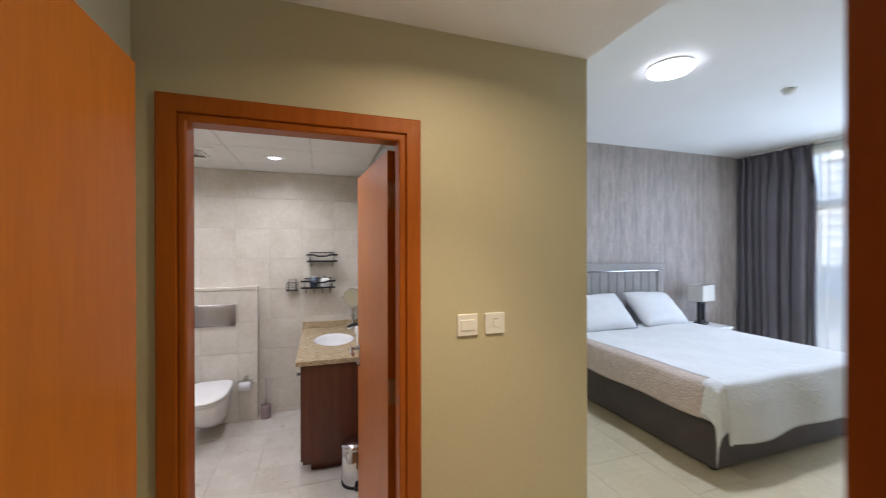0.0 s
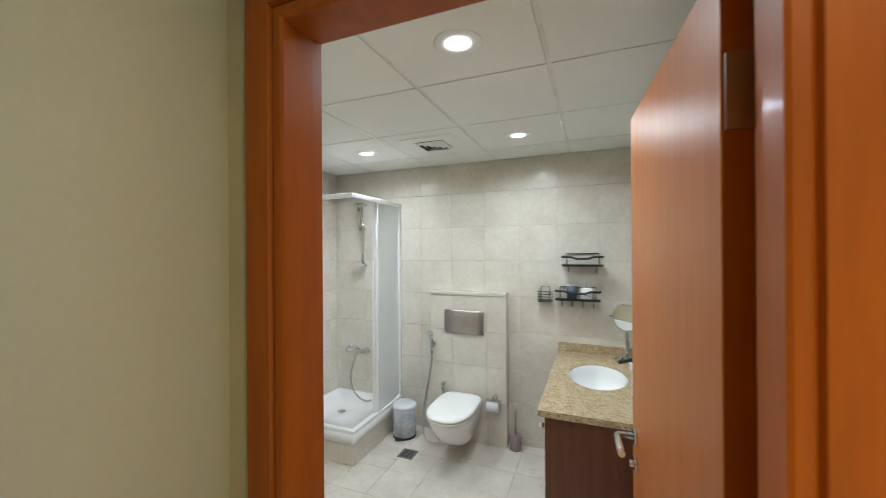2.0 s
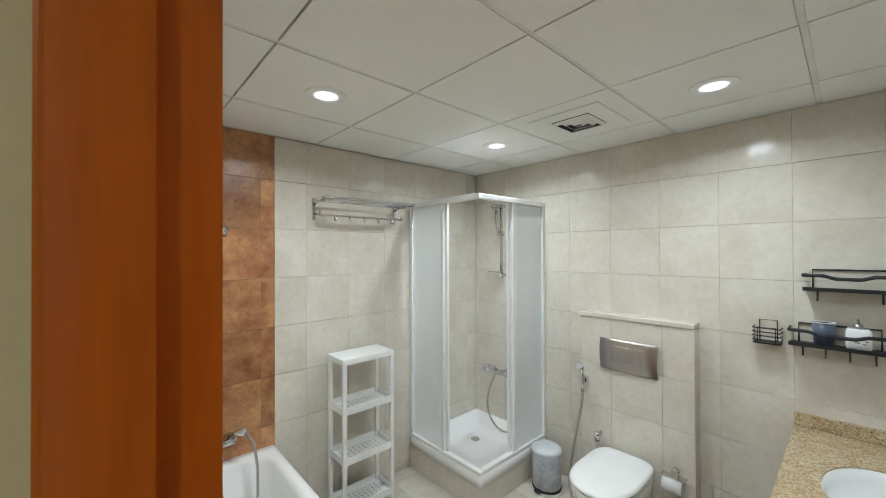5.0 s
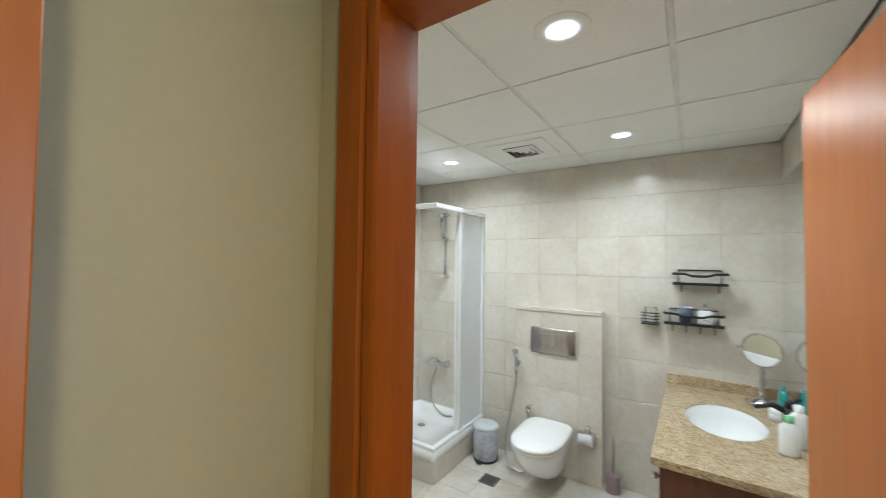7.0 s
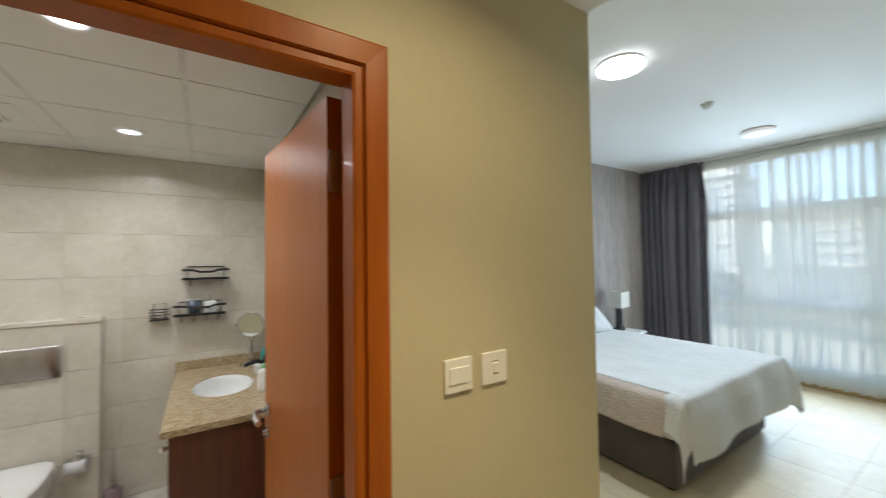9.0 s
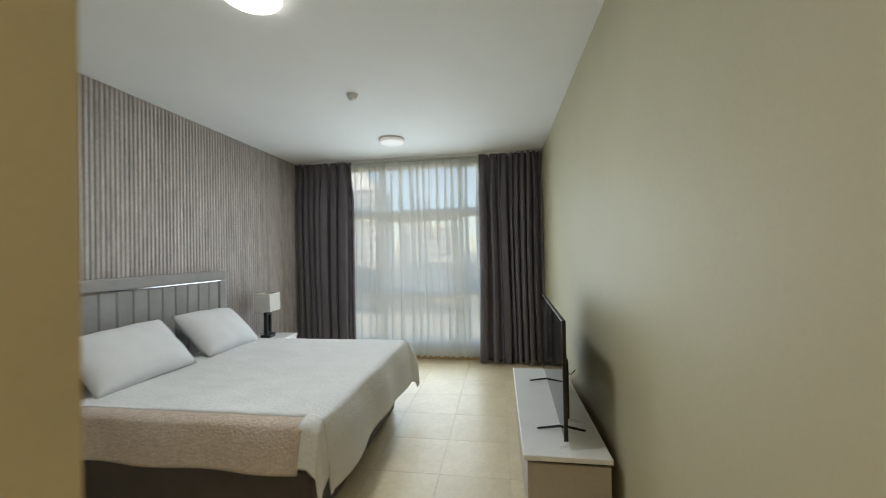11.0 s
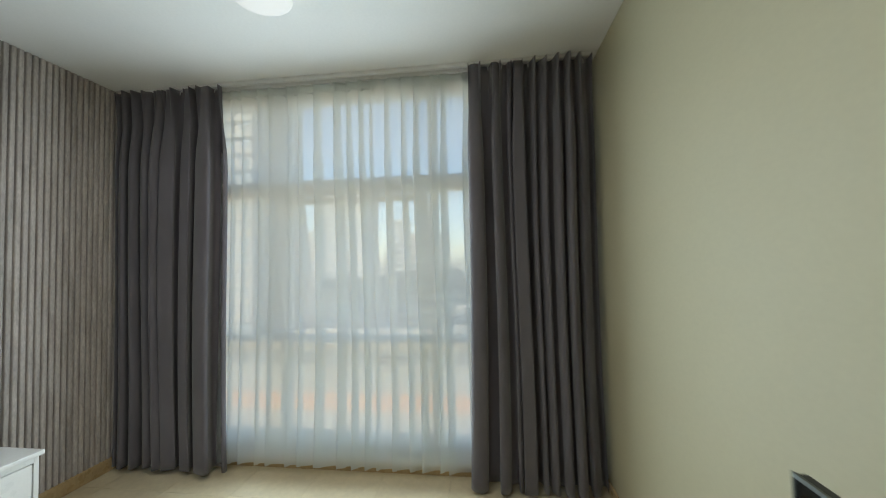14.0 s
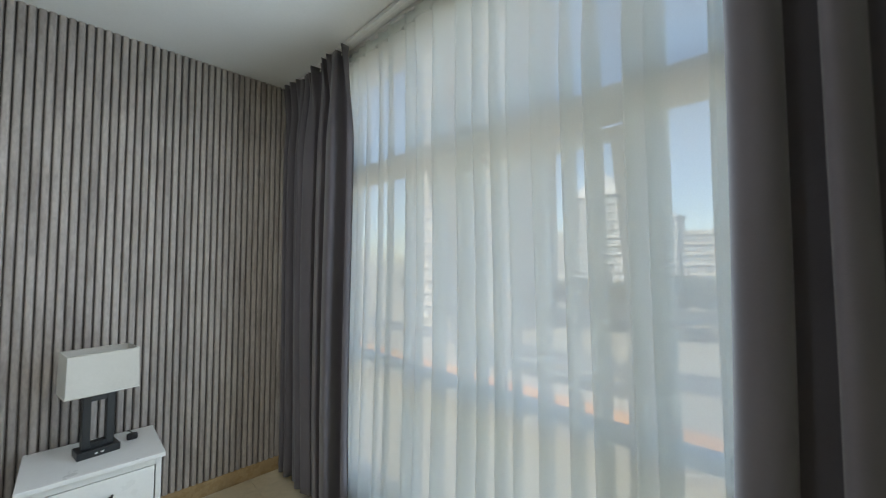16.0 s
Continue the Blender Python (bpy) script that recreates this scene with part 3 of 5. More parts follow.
part("border", bm, M_VELVET, hb)
part("trim_strip", bx(B(), -0.83, 0.951, 1.342, 0.83, 0.957, 1.350), M_CHROME, hb, "bright metal trim strip")

TOPZ = 0.685


def spread_cloth(a0, a1, b0, b1, lift, seed):
    """Cloth laid over the mattress; what reaches past its edges hangs down."""
    rng = random.Random(seed)
    p = [rng.uniform(0, 6.28) for _ in range(5)]
    xl, xr, yf = -0.885, 0.885, -1.045

    def f(u, v):
        a, b = a0 + (a1 - a0) * u, b0 + (b1 - b0) * v
        b += 0.02 * math.sin(5 * a + p[0])
        dl, dr, df = max(0, xl - a), max(0, a - xr), max(0, yf - b)
        side = dl + dr

        def drop(d):
            r = 0.10
            return (d * d / (2 * r) if d < r else d - r / 2) * 0.97
        z = TOPZ + lift - drop(dl + df * 0.98 if not dr else max(dr, df) + 0.42 * min(dr, df))
        out_s = min(side, 0.07) * 0.85 + 0.12 * side
        x = max(xl, min(xr, a)) + (-out_s if dl else out_s if dr else 0)
        y = max(yf, b) - (min(df, 0.05) * 0.9 + 0.10 * df if df else 0)
        if df:
            y += -0.030 * min(1, df / 0.2) * (0.5 + 0.5 * math.sin(8.0 * a + p[1] + 0.6 * math.sin(3 * a)))
        if side:
            x += (-1 if dl else 1) * 0.025 * min(1, side / 0.15) * (0.5 + 0.5 * math.sin(9 * b + p[2]))
        if dr and df:
            th, far = math.atan2(dr, df), min(1, math.hypot(dr, df) / 0.28)
            puff = 0.050 * math.sin(2 * th) ** 2 - 0.026 * math.sin(8 * th + 0.7) * math.sin(2 * th)
            x += puff * far
            y -= puff * far
        flat = 1 if not (side or df) else 0.3
        z += flat * (0.008 * math.sin(3.1 * a + p[3]) * math.sin(2.3 * b + p[4]) + 0.007 * noise.noise(Vector((a * 3.2, b * 3.2, seed))) + 0.003 * noise.noise(Vector((a * 11, b * 7, seed))))
        return Vector((x, y, max(z, 0.05)))
    return f


cover = thing("bedspread", (3.585, 3.12, 0), "white textured bedspread draped over the foot of the bed", "bedspread")
solid(part("cover", sheet(B(), spread_cloth(-0.90, 1.25, -1.51, 0.62, 0.012, 4), 110, 110), M_LINEN, cover), 0.010, 1)
solid(part("hem", sheet(B(), spread_cloth(-1.20, -0.86, -1.02, 0.60, 0.004, 4), 22, 90), M_BEIGE, cover, "beige pink quilted underside folded out"), 0.012, 1)
solid(part("corner_flap", sheet(B(), spread_cloth(-1.18, -0.88, -1.40, -1.00, 0.016, 4), 20, 36), M_LINEN, cover), 0.008, 1)


def pillow_mesh(w, h, t):
    def f(sgn):
        def g(u, v):
            a, b = 2 * u - 1, 2 * v - 1
            k = ((1 - abs(a) ** 2.6) * (1 - abs(b) ** 2.6)) ** 0.42
            pinch = 1 - 0.06 * (1 - abs(a)) * abs(b) - 0.06 * (1 - abs(b)) * abs(a)
            wr = 0.008 * noise.noise(Vector((a * 2.5, b * 2.5, 3)))
            return Vector((a * w / 2 * pinch, sgn * (t / 2 * k + (wr if k > 0.2 else 0)), b * h / 2 * pinch))
        return g
    bm = sheet(B(), f(1), 24, 18)
    sheet(bm, f(-1), 24, 18)
    bmesh.ops.remove_doubles(bm, verts=bm.verts, dist=0.002)
    return bm


for px, rz, ry in ((4.05, 4, 3), (3.17, -3, -2)):
    pl = new("pillow", mesh_of("pillow", pillow_mesh(0.76, 0.52, 0.22), M_PILLOW))
    pl.matrix_world = pose(px, 3.785, 0.885, -46, ry, rz)
    tagged(pl, "plump white cotton pillow leaning on the headboard", "pillow", "pillows on the bed")

# ---------------------------------------------------------------- bedroom: nightstand, lamp
ns = thing("nightstand", (5.045, 3.93, 0), "white lacquered bedside chest with two drawers", "nightstand")
part("top", bx(B(), -0.275, -0.24, 0.56, 0.275, 0.235, 0.585, 0.004, 2), M_LACQ, ns)
for sx in (-0.26, 0.235):
    part("side_panel", bx(B(), sx, -0.222, 0.03, sx + 0.025, 0.23, 0.56, 0.0015, 1), M_LACQ, ns)
part("bottom_panel", bx(B(), -0.235, -0.20, 0.03, 0.235, 0.23, 0.05), M_LACQ, ns)
part("back_panel", bx(B(), -0.235, 0.215, 0.05, 0.235, 0.23, 0.56), M_LACQ, ns)
part("top_rail", bx(B(), -0.235, -0.222, 0.527, 0.235, 0.2, 0.56), M_LACQ, ns)
part("bottom_rail", bx(B(), -0.235, -0.222, 0.03, 0.235, -0.205, 0.06), M_LACQ, ns)
# dark sheet that puts the shade between the drawers into colour
part("shadow_gap", bx(B(), -0.235, -0.205, 0.06, 0.235, -0.2, 0.525), M_DARK, ns)
for z0 in (0.064, 0.297):
    d = part("drawer", bx(B(), -0.230, -0.220, z0, 0.230, -0.2, z0 + 0.224, 0.003, 1), M_LACQ, ns)
    bm = tube(B(), [(-0.06, -0.219, z0 + 0.135), (-0.06, -0.24, z0 + 0.135), (0.06, -0.24, z0 + 0.135), (0.06, -0.219, z0 + 0.135)], 0.006, 8)
    part("handle", bm, M_BLACK, d, "black bar handle")
for fx in (-0.245, 0.245):
    for fy in (-0.2, 0.21):
        part("leg", bx(B(), fx - 0.018, fy - 0.018, 0, fx + 0.018, fy + 0.018, 0.03), M_LACQ, ns)

tl = thing("table_lamp", (5.05, 3.94, 0.585), "table lamp with a rectangular linen shade on a black wooden frame", "table lamp", turn=10)
part("foot", bx(B(), -0.088, -0.055, 0, 0.088, 0.055, 0.038, 0.003, 1), M_BLACKWOOD, tl)
bm = bx(B(), -0.066, -0.022, 0.038, -0.032, 0.022, 0.318, 0.002, 1)
bx(bm, 0.032, -0.022, 0.038, 0.066, 0.022, 0.318, 0.002, 1)
bx(bm, -0.032, -0.022, 0.038, 0.032, 0.022, 0.066)
bx(bm, -0.032, -0.022, 0.284, 0.032, 0.022, 0.318)
part("stand", bm, M_BLACKWOOD, tl)
for px in (-0.012, 0.012):
    part("socket", bx(B(), px - 0.006, -0.0562, 0.014, px + 0.006, -0.0545, 0.022), M_PLASTIC, tl, "small pale socket in the lamp foot")
part("bulb_holder", tube(B(), [(0, 0, 0.316), (0, 0, 0.42)], 0.018, 12), M_BLACK, tl)
bm = B()
loops = []
for z, k in ((0.334, 1.0), (0.552, 0.97)):
    loops.append([bm.verts.new((sx * 0.148 * k, sy * 0.096 * k, z)) for sx, sy in ((-1, -1), (1, -1), (1, 1), (-1, 1))])
for j in range(4):
    bm.faces.new((loops[0][j], loops[0][(j + 1) % 4], loops[1][(j + 1) % 4], loops[1][j]))
sh = solid(part("shade", bm, M_SHADE, tl, "off-white linen shade"), 0.004)
for z, k in ((0.336, 1.0), (0.550, 0.97)):
    bm = B()
    for sx, sy, ex, ey in ((-1, -1, 1, -1), (1, -1, 1, 1), (1, 1, -1, 1), (-1, 1, -1, -1)):
        tube(bm, [(sx * 0.149 * k, sy * 0.097 * k, z), (ex * 0.149 * k, ey * 0.097 * k, z)], 0.0035, 6)
    part("binding", bm, M_SHADE, sh)
plug = thing("adapter_plug", (5.205, 4.01, 0.585), "small black adapter plug lying on the bedside chest", "plug")
part("body", bx(B(), -0.025, -0.018, 0, 0.025, 0.018, 0.032, 0.008, 3), M_BLACK, plug)
part("cord", tube(B(), [(0.0, 0.018, 0.012), (0.01, 0.06, 0.006), (0.0, 0.12, 0.006), (-0.01, 0.14, 0.004)], 0.003, 6), M_BLACK, plug)

# ---------------------------------------------------------------- bedroom: television
con = thing("tv_console", (3.62, 0.69, 0), "low white-topped television console with beige drawers", "tv console")
part("top", bx(B(), -0.775, -0.235, 0.45, 0.775, 0.235, 0.48, 0.003, 1), M_LACQ, con, "white lacquered top")
part("body", bx(B(), -0.76, -0.225, 0.03, 0.76, 0.195, 0.43), M_CONSOLE, con)
# recessed strip, coloured near-black for the shade under the top
part("shadow_rail", bx(B(), -0.745, -0.21, 0.43, 0.745, 0.18, 0.45), M_DARK, con)
part("plinth", bx(B(), -0.72, -0.2, 0.0, 0.72, 0.16, 0.03), M_DARK, con)
for i in range(3):
    x = -0.757 + i * 0.5055
    part("drawer", bx(B(), x, 0.196, 0.036, x + 0.5, 0.214, 0.426, 0.002, 1), M_CONSOLE, con)
tv = thing("television", (3.575, 0.668, 0.48), "large flat black television on splayed feet", "television", turn=-1.7)
part("housing", bx(B(), -0.655, -0.016, 0.045, 0.655, 0.004, 0.725, 0.004, 2), M_BLACK, tv)
part("back_bulge", bx(B(), -0.45, -0.055, 0.08, 0.45, -0.014, 0.45, 0.012, 2), M_BLACK, tv)
part("screen", bx(B(), -0.647, 0.002, 0.058, 0.647, 0.0065, 0.718), M_SCREEN, tv, "dark glossy screen")
bm = bx(B(), -0.656, 0.003, 0.7185, 0.656, 0.0085, 0.7265)
bx(bm, -0.656, 0.003, 0.045, -0.652, 0.0085, 0.7185)
bx(bm, 0.652, 0.003, 0.045, 0.656, 0.0085, 0.7185)
part("bezel", bm, M_BEZEL, tv, "thin grey metal bezel")
for fx in (-0.42, 0.46):
    bm = tube(B(), [(fx, -0.015, 0.05), (fx, -0.015, 0.03), (fx + 0.0, 0.14, 0.006)], [0.008, 0.009, 0.006], 8)
    tube(bm, [(fx, -0.015, 0.05), (fx, -0.015, 0.03), (fx, -0.15, 0.006)], [0.008, 0.009, 0.006], 8)
    part("foot", bm, M_BLACK, tv)

part("cable", tube(B(), [(0.38, -0.05, 0.12), (0.42, -0.12, 0.06), (0.47, -0.17, 0.10), (0.50, -0.20, 0.05), (0.52, -0.245, 0.09)], 0.004, 6), M_BLACK, tv, "thin black cable")

# ---------------------------------------------------------------- lamps and switches
for x, y in BED_LIGHTS:
    l = thing("ceiling_lamp", (x, y, HB), "round flat white ceiling lamp, switched on" if x < 4 else "round flat white ceiling lamp near the curtains, glowing dimly", "ceiling lamp", "bedroom ceiling lamps")
    part("rim", lathe(B(), [(0, 0), (0.156, 0), (0.159, -0.006), (0.159, -0.014), (0.152, -0.016), (0.150, -0.012), (0, -0.012)], (0, 0, 0), 48), M_PLASTIC, l)
    lit = x < 4
    part("diffuser", lathe(B(), [(0.151, -0.013), (0.1575, -0.018), (0.1565, -0.034), (0.147, -0.043), (0.12, -0.047), (0, -0.049)], (0, 0, 0), 48), M_DISC if lit else M_DISC_DIM, l, "glowing opal diffuser")
sd = thing("smoke_detector", (3.92, 2.31, HB), "small white smoke detector on the ceiling", "smoke detector")
part("base", lathe(B(), [(0, 0), (0.052, 0), (0.052, -0.014), (0, -0.014)], (0, 0, 0), 32), M_PLASTIC, sd)
part("cap", lathe(B(), [(0.04, -0.014), (0.042, -0.03), (0.030, -0.048), (0, -0.05)], (0, 0, 0), 32), M_PLASTIC, sd)
hl = thing("hall_downlight", (*HALL_LIGHT, HH), "small recessed downlight in the hall ceiling", "downlight")
part("ring", lathe(B(), [(0.045, -0.004), (0.06, -0.004), (0.062, 0), (0.045, 0)], (0, 0, 0), 32), M_PLASTIC, hl)
for x, y in BATH_LIGHTS:
    l = thing("bathroom_downlight", (x, y, HT), "round recessed downlight, switched on", "downlight", "bathroom downlights")
    part("ring", lathe(B(), [(0.085, -0.001), (0.0865, -0.0022), (0.089, -0.0018), (0.092, 0), (0.085, 0)], (0, 0, 0), 40), M_CTILE, l)
    part("diffuser", lathe(B(), [(0.085, -0.0015), (0.05, -0.003), (0, -0.004)], (0, 0, 0), 32), M_BULB, l, "glowing frosted diffuser")
for x0, kind in ((0.557, "wide"), (0.685, "rocker")):
    sw = thing("light_switch", (x0 + 0.046, YW, 1.326), "square white light switch" if kind == "wide" else "square white switch with a small toggle", "light switch", "switches beside the bathroom door")
    part("plate", bx(B(), -0.046, -0.009, -0.046, 0.046, 0.0, 0.046, 0.003, 2), M_PLASTIC, sw)
    if kind == "wide":
        r = part("rocker", bx(B(), -0.032, -0.0125, -0.022, 0.032, -0.008, 0.022, 0.001, 1), M_PLASTIC, sw)
    else:
        r = part("rocker", bx(B(), -0.010, -0.013, -0.014, 0.010, -0.008, 0.014, 0.001, 1), M_PLASTIC, sw)
        part("indicator", bx(B(), -0.012, -0.0100, 0.018, 0.012, -0.0085, 0.0205), M_MAUVE, sw, "small dark indicator bar")

# ---------------------------------------------------------------- bathroom: ceiling vent
vt = thing("ceiling_vent", (-0.96, 3.61, HT), "square white ceiling air diffuser with slanted blades", "air vent")
part("plate", bx(B(), -0.20, -0.20, -0.006, 0.20, 0.20, -0.001, 0.002, 1), M_CTILE, vt)
# no opening here: a dark sheet carries the shade behind the blades
part("throat", bx(B(), -0.105, -0.105, -0.0085, 0.105, 0.105, -0.006), M_DARK, vt, "dark sheet painted in for the shaded throat")
for i, k in enumerate((0.105, 0.07, 0.035)):
    bm = B()
    for q in range(4):
        c, s = math.cos(q * math.pi / 2), math.sin(q * math.pi / 2)
        pts = [(-k, -k, -0.010), (k, -k, -0.010), (k - 0.017, -k + 0.017, -0.022), (-k + 0.017, -k + 0.017, -0.022)]
        bm.faces.new([bm.verts.new((c * a - s * b, s * a + c * b, z)) for a, b, z in pts])
    solid(part("blade", bm, M_CTILE, vt), 0.002)

# ---------------------------------------------------------------- bathroom: shower
SX0, SX1, SY0, SY1 = XL, -1.58, 3.47, YB
shw = thing("shower_enclosure", (0, 0, 0), "corner shower with white frame, frosted panels and a white tray", "shower enclosure")
part("plinth", bx(B(), SX0, SY0 + 0.012, 0, SX1 - 0.012, SY1, 0.165), M_TILE, shw, "cream tiled plinth")
bm = B()


def rr(x0, y0, x1, y1, z, r=0.03, n=5):
    out = []
    for cx, cy, a0 in ((x1 - r, y1 - r, 0), (x0 + r, y1 - r, 90), (x0 + r, y0 + r, 180), (x1 - r, y0 + r, 270)):
        for i in range(n + 1):
            a = radians(a0 + 90 * i / n)
            out.append((cx + r * math.cos(a), cy + r * math.sin(a), z))
    return out


loft(bm, [rr(SX0, SY0, SX1, SY1, 0.165), rr(SX0, SY0, SX1, SY1, 0.235), rr(SX0 + 0.008, SY0 + 0.008, SX1 - 0.008, SY1 - 0.008, 0.242),
          rr(SX0 + 0.06, SY0 + 0.06, SX1 - 0.06, SY1 - 0.06, 0.240, 0.05), rr(SX0 + 0.085, SY0 + 0.085, SX1 - 0.085, SY1 - 0.085, 0.190, 0.06), rr(SX0 + 0.3, SY0 + 0.3, SX1 - 0.3, SY1 - 0.3, 0.184, 0.06)])
part("tray", bm, M_CERAMIC, shw, "white acrylic shower tray")
part("drain", lathe(B(), [(0, 0.002), (0.03, 0.004), (0.036, 0)], (-2.02, 3.90, 0.186), 24), M_CHROME, shw, "chrome drain")
FX, FY, ZT = SX1 - 0.022, SY0 + 0.022, 2.09


def post(x, y, w=0.018, d=0.014, z0=0.24, z1=ZT):
    part("post", bx(B(), x - w, y - d, z0, x + w, y + d, z1, 0.003, 1), M_LACQ, shw)


post(SX0 + 0.018, FY)
post(FX, SY1 - 0.018, 0.014, 0.018)
post(-1.95, FY, 0.014)
post(-1.925, FY + 0.016, 0.012, 0.010)
post(FX, 3.85, 0.014, 0.014)
post(FX - 0.016, 3.822, 0.010, 0.012)
for z0, z1 in ((0.24, 0.268), (ZT - 0.035, ZT)):
    part("rail", bx(B(), SX0, FY - 0.018, z0, FX + 0.018, FY + 0.024, z1, 0.003, 1), M_LACQ, shw)
    part("rail", bx(B(), FX - 0.024, FY + 0.024, z0, FX + 0.018, SY1, z1, 0.003, 1), M_LACQ, shw)
for a in ((SX0 + 0.03, FY - 0.003, -1.96, FY + 0.003), (SX0 + 0.05, FY + 0.013, -1.935, FY + 0.019)):
    p = part("panel", bx(B(), a[0], a[1], 0.268, a[2], a[3], ZT - 0.035), M_FROST, shw, "frosted panel")
    p.visible_shadow = False
for a in ((FX - 0.003, 3.86, FX + 0.003, SY1 - 0.03), (FX - 0.019, 3.835, FX - 0.013, SY1 - 0.05)):
    p = part("panel", bx(B(), a[0], a[1], 0.268, a[2], a[3], ZT - 0.035), M_FROST, shw, "frosted panel")
    p.visible_shadow = False

hs = thing("hand_shower", (-1.99, YB, 0), "chrome hand shower on a slide bar with a mixer", "hand shower")
part("slide_bar", tube(B(), [(0, -0.05, 1.48), (0, -0.05, 2.12)], 0.0125, 12), M_CHROME, hs)
for z in (1.50, 2.10):
    bm = tube(B(), [(0, 0, z), (0, -0.05, z)], 0.015, 12)
    part("bracket", tube(bm, [(0, -0.032, z), (0, -0.068, z)], 0.019, 12), M_CHROME, hs)
bm = bx(B(), -0.025, -0.08, 1.84, 0.025, -0.035, 1.88, 0.006, 2)
part("slider", tube(bm, [(-0.03, -0.06, 1.86), (0.035, -0.06, 1.86)], 0.012, 10), M_CHROME, hs)
bm = tube(B(), [(-0.005, -0.085, 1.86), (-0.01, -0.10, 1.96), (-0.012, -0.10, 2.06)], [0.010, 0.012, 0.013], 12)
part("spray_head", lathe(bm, [(0, -0.02), (0.035, -0.02), (0.042, 0), (0.02, 0.02), (0, 0.022)], (-0.012, -0.11, 2.09), 24), M_CHROME, hs)
part("soap_dish", bx(B(), -0.10, -0.12, 1.525, 0.02, -0.04, 1.535, 0.004, 1), M_CHROME, hs)
bm = tube(B(), [(-0.185, -0.06, 0.66), (-0.165, -0.06, 0.66), (-0.155, -0.06, 0.66), (0.035, -0.06, 0.66), (0.045, -0.06, 0.66), (0.065, -0.06, 0.66)], [0.024, 0.027, 0.021, 0.021, 0.027, 0.024], 16)
tube(bm, [(-0.13, 0, 0.66), (-0.13, -0.06, 0.66)], 0.024, 14)
tube(bm, [(0.01, 0, 0.66), (0.01, -0.06, 0.66)], 0.024, 14)
tube(bm, [(-0.06, -0.06, 0.67), (-0.06, -0.10, 0.71), (-0.10, -0.16, 0.725)], [0.018, 0.013, 0.009], 12)
part("mixer", bm, M_CHROME, hs)
hose = [(-0.06 - 0.035 * math.sin(6.0 * i / 24) + 0.16 * (i / 24) ** 3, -0.07 - 0.09 * math.sin(3 * i / 24), 0.64 - 0.44 * math.sin(1.7 * i / 24)) for i in range(25)]
part("hose", tube(B(), hose, 0.0085, 8), M_STEEL, hs, "flexible steel hose")

# ---------------------------------------------------------------- bathroom: toilet
cis = thing("cistern_box", (-0.90, YB, 0), "tiled cistern box behind the toilet with a steel flush plate", "cistern box")
part("body", bx(B(), -0.336, -0.097, 0, 0.336, 0, 1.255), M_GROUT, cis)
part("cap", bx(B(), -0.342, -0.112, 1.255, 0.342, 0, 1.285, 0.003, 1), M_TILE, cis)
cz = [0.0, 0.36, 0.655, 0.95, 1.254]
for i in range(4):
    for cx0, cx1 in ((-0.339, -0.13), (-0.13, 0.175), (0.175, 0.339)):
        part("tile", bx(B(), cx0 + 0.0006, -0.105, cz[i] + 0.0009, cx1 - 0.0006, -0.096, cz[i + 1] - 0.0009, 0.001, 1), M_TILE, cis)
    part("tile", bx(B(), 0.335, -0.103, cz[i] + 0.0015, 0.342, 0.0, cz[i + 1] - 0.0015, 0.001, 1), M_TILE, cis)
    part("tile", bx(B(), -0.342, -0.103, cz[i] + 0.0015, -0.335, 0.0, cz[i + 1] - 0.0015, 0.001, 1), M_TILE, cis)


def plate_bow(x0, x1, z0, z1, lift):
    """A steel plate bowed outwards, deepest half-way up."""
    def f(u, v):
        z = z0 + (z1 - z0) * v
        s = (z - 1.026) / 0.101
        return Vector((x0 + (x1 - x0) * u, -0.113 - lift - 0.013 * (1 - s * s), z))
    return f


fp = part("flush_plate", sheet(B(), plate_bow(-0.195, 0.155, 0.925, 1.127, 0.0), 4, 16), M_STEEL, cis, "bowed brushed steel flush plate")
solid(fp, 0.006, 1)
for x0, x1 in ((-0.125, -0.004), (0.004, 0.075)):
    solid(part("button", sheet(B(), plate_bow(x0, x1, 0.985, 1.085, 0.002), 3, 8), M_STEEL, fp), 0.004, 1)

wc = thing("toilet", (-0.915, YB - 0.105, -0.03), "white ceramic wall-hung toilet with closed lid", "toilet")


def dring(w, l, z, y0=0.0, n=36):
    """A D-shaped ring: flat at the wall, round in front."""
    out = []
    for i in range(n):
        a = 2 * math.pi * i / n
        c, s = math.cos(a), math.sin(a)
        x = w * math.copysign(abs(c) ** (0.42 if s > 0 else 0.85), c) * (0.94 if s > 0 else 1.0 - 0.06 * (1 + s))
        y = -l / 2 + l / 2 * math.copysign(abs(s) ** (0.42 if s > 0 else 0.95), s)
        out.append((x, y0 + y, z))
    return out


bm = loft(B(), [dring(0.074, 0.214, 0.102), dring(0.116, 0.321, 0.143), dring(0.152, 0.449, 0.224), dring(0.176, 0.535, 0.326), dring(0.187, 0.562, 0.393), dring(0.185, 0.560, 0.403)])
part("bowl", bm, M_CERAMIC, wc)
bm = loft(B(), [dring(0.181, 0.535, 0.405, -0.03), dring(0.189, 0.551, 0.410, -0.025), dring(0.189, 0.551, 0.420, -0.025), dring(0.183, 0.540, 0.424, -0.03)])
part("seat", bm, M_PLASTIC, wc)
bm = loft(B(), [dring(0.185, 0.546, 0.426, -0.027), dring(0.192, 0.556, 0.431, -0.024), dring(0.191, 0.556, 0.445, -0.024), dring(0.173, 0.524, 0.455, -0.035), dring(0.105, 0.385, 0.459, -0.08)])
part("lid", bm, M_PLASTIC, wc)
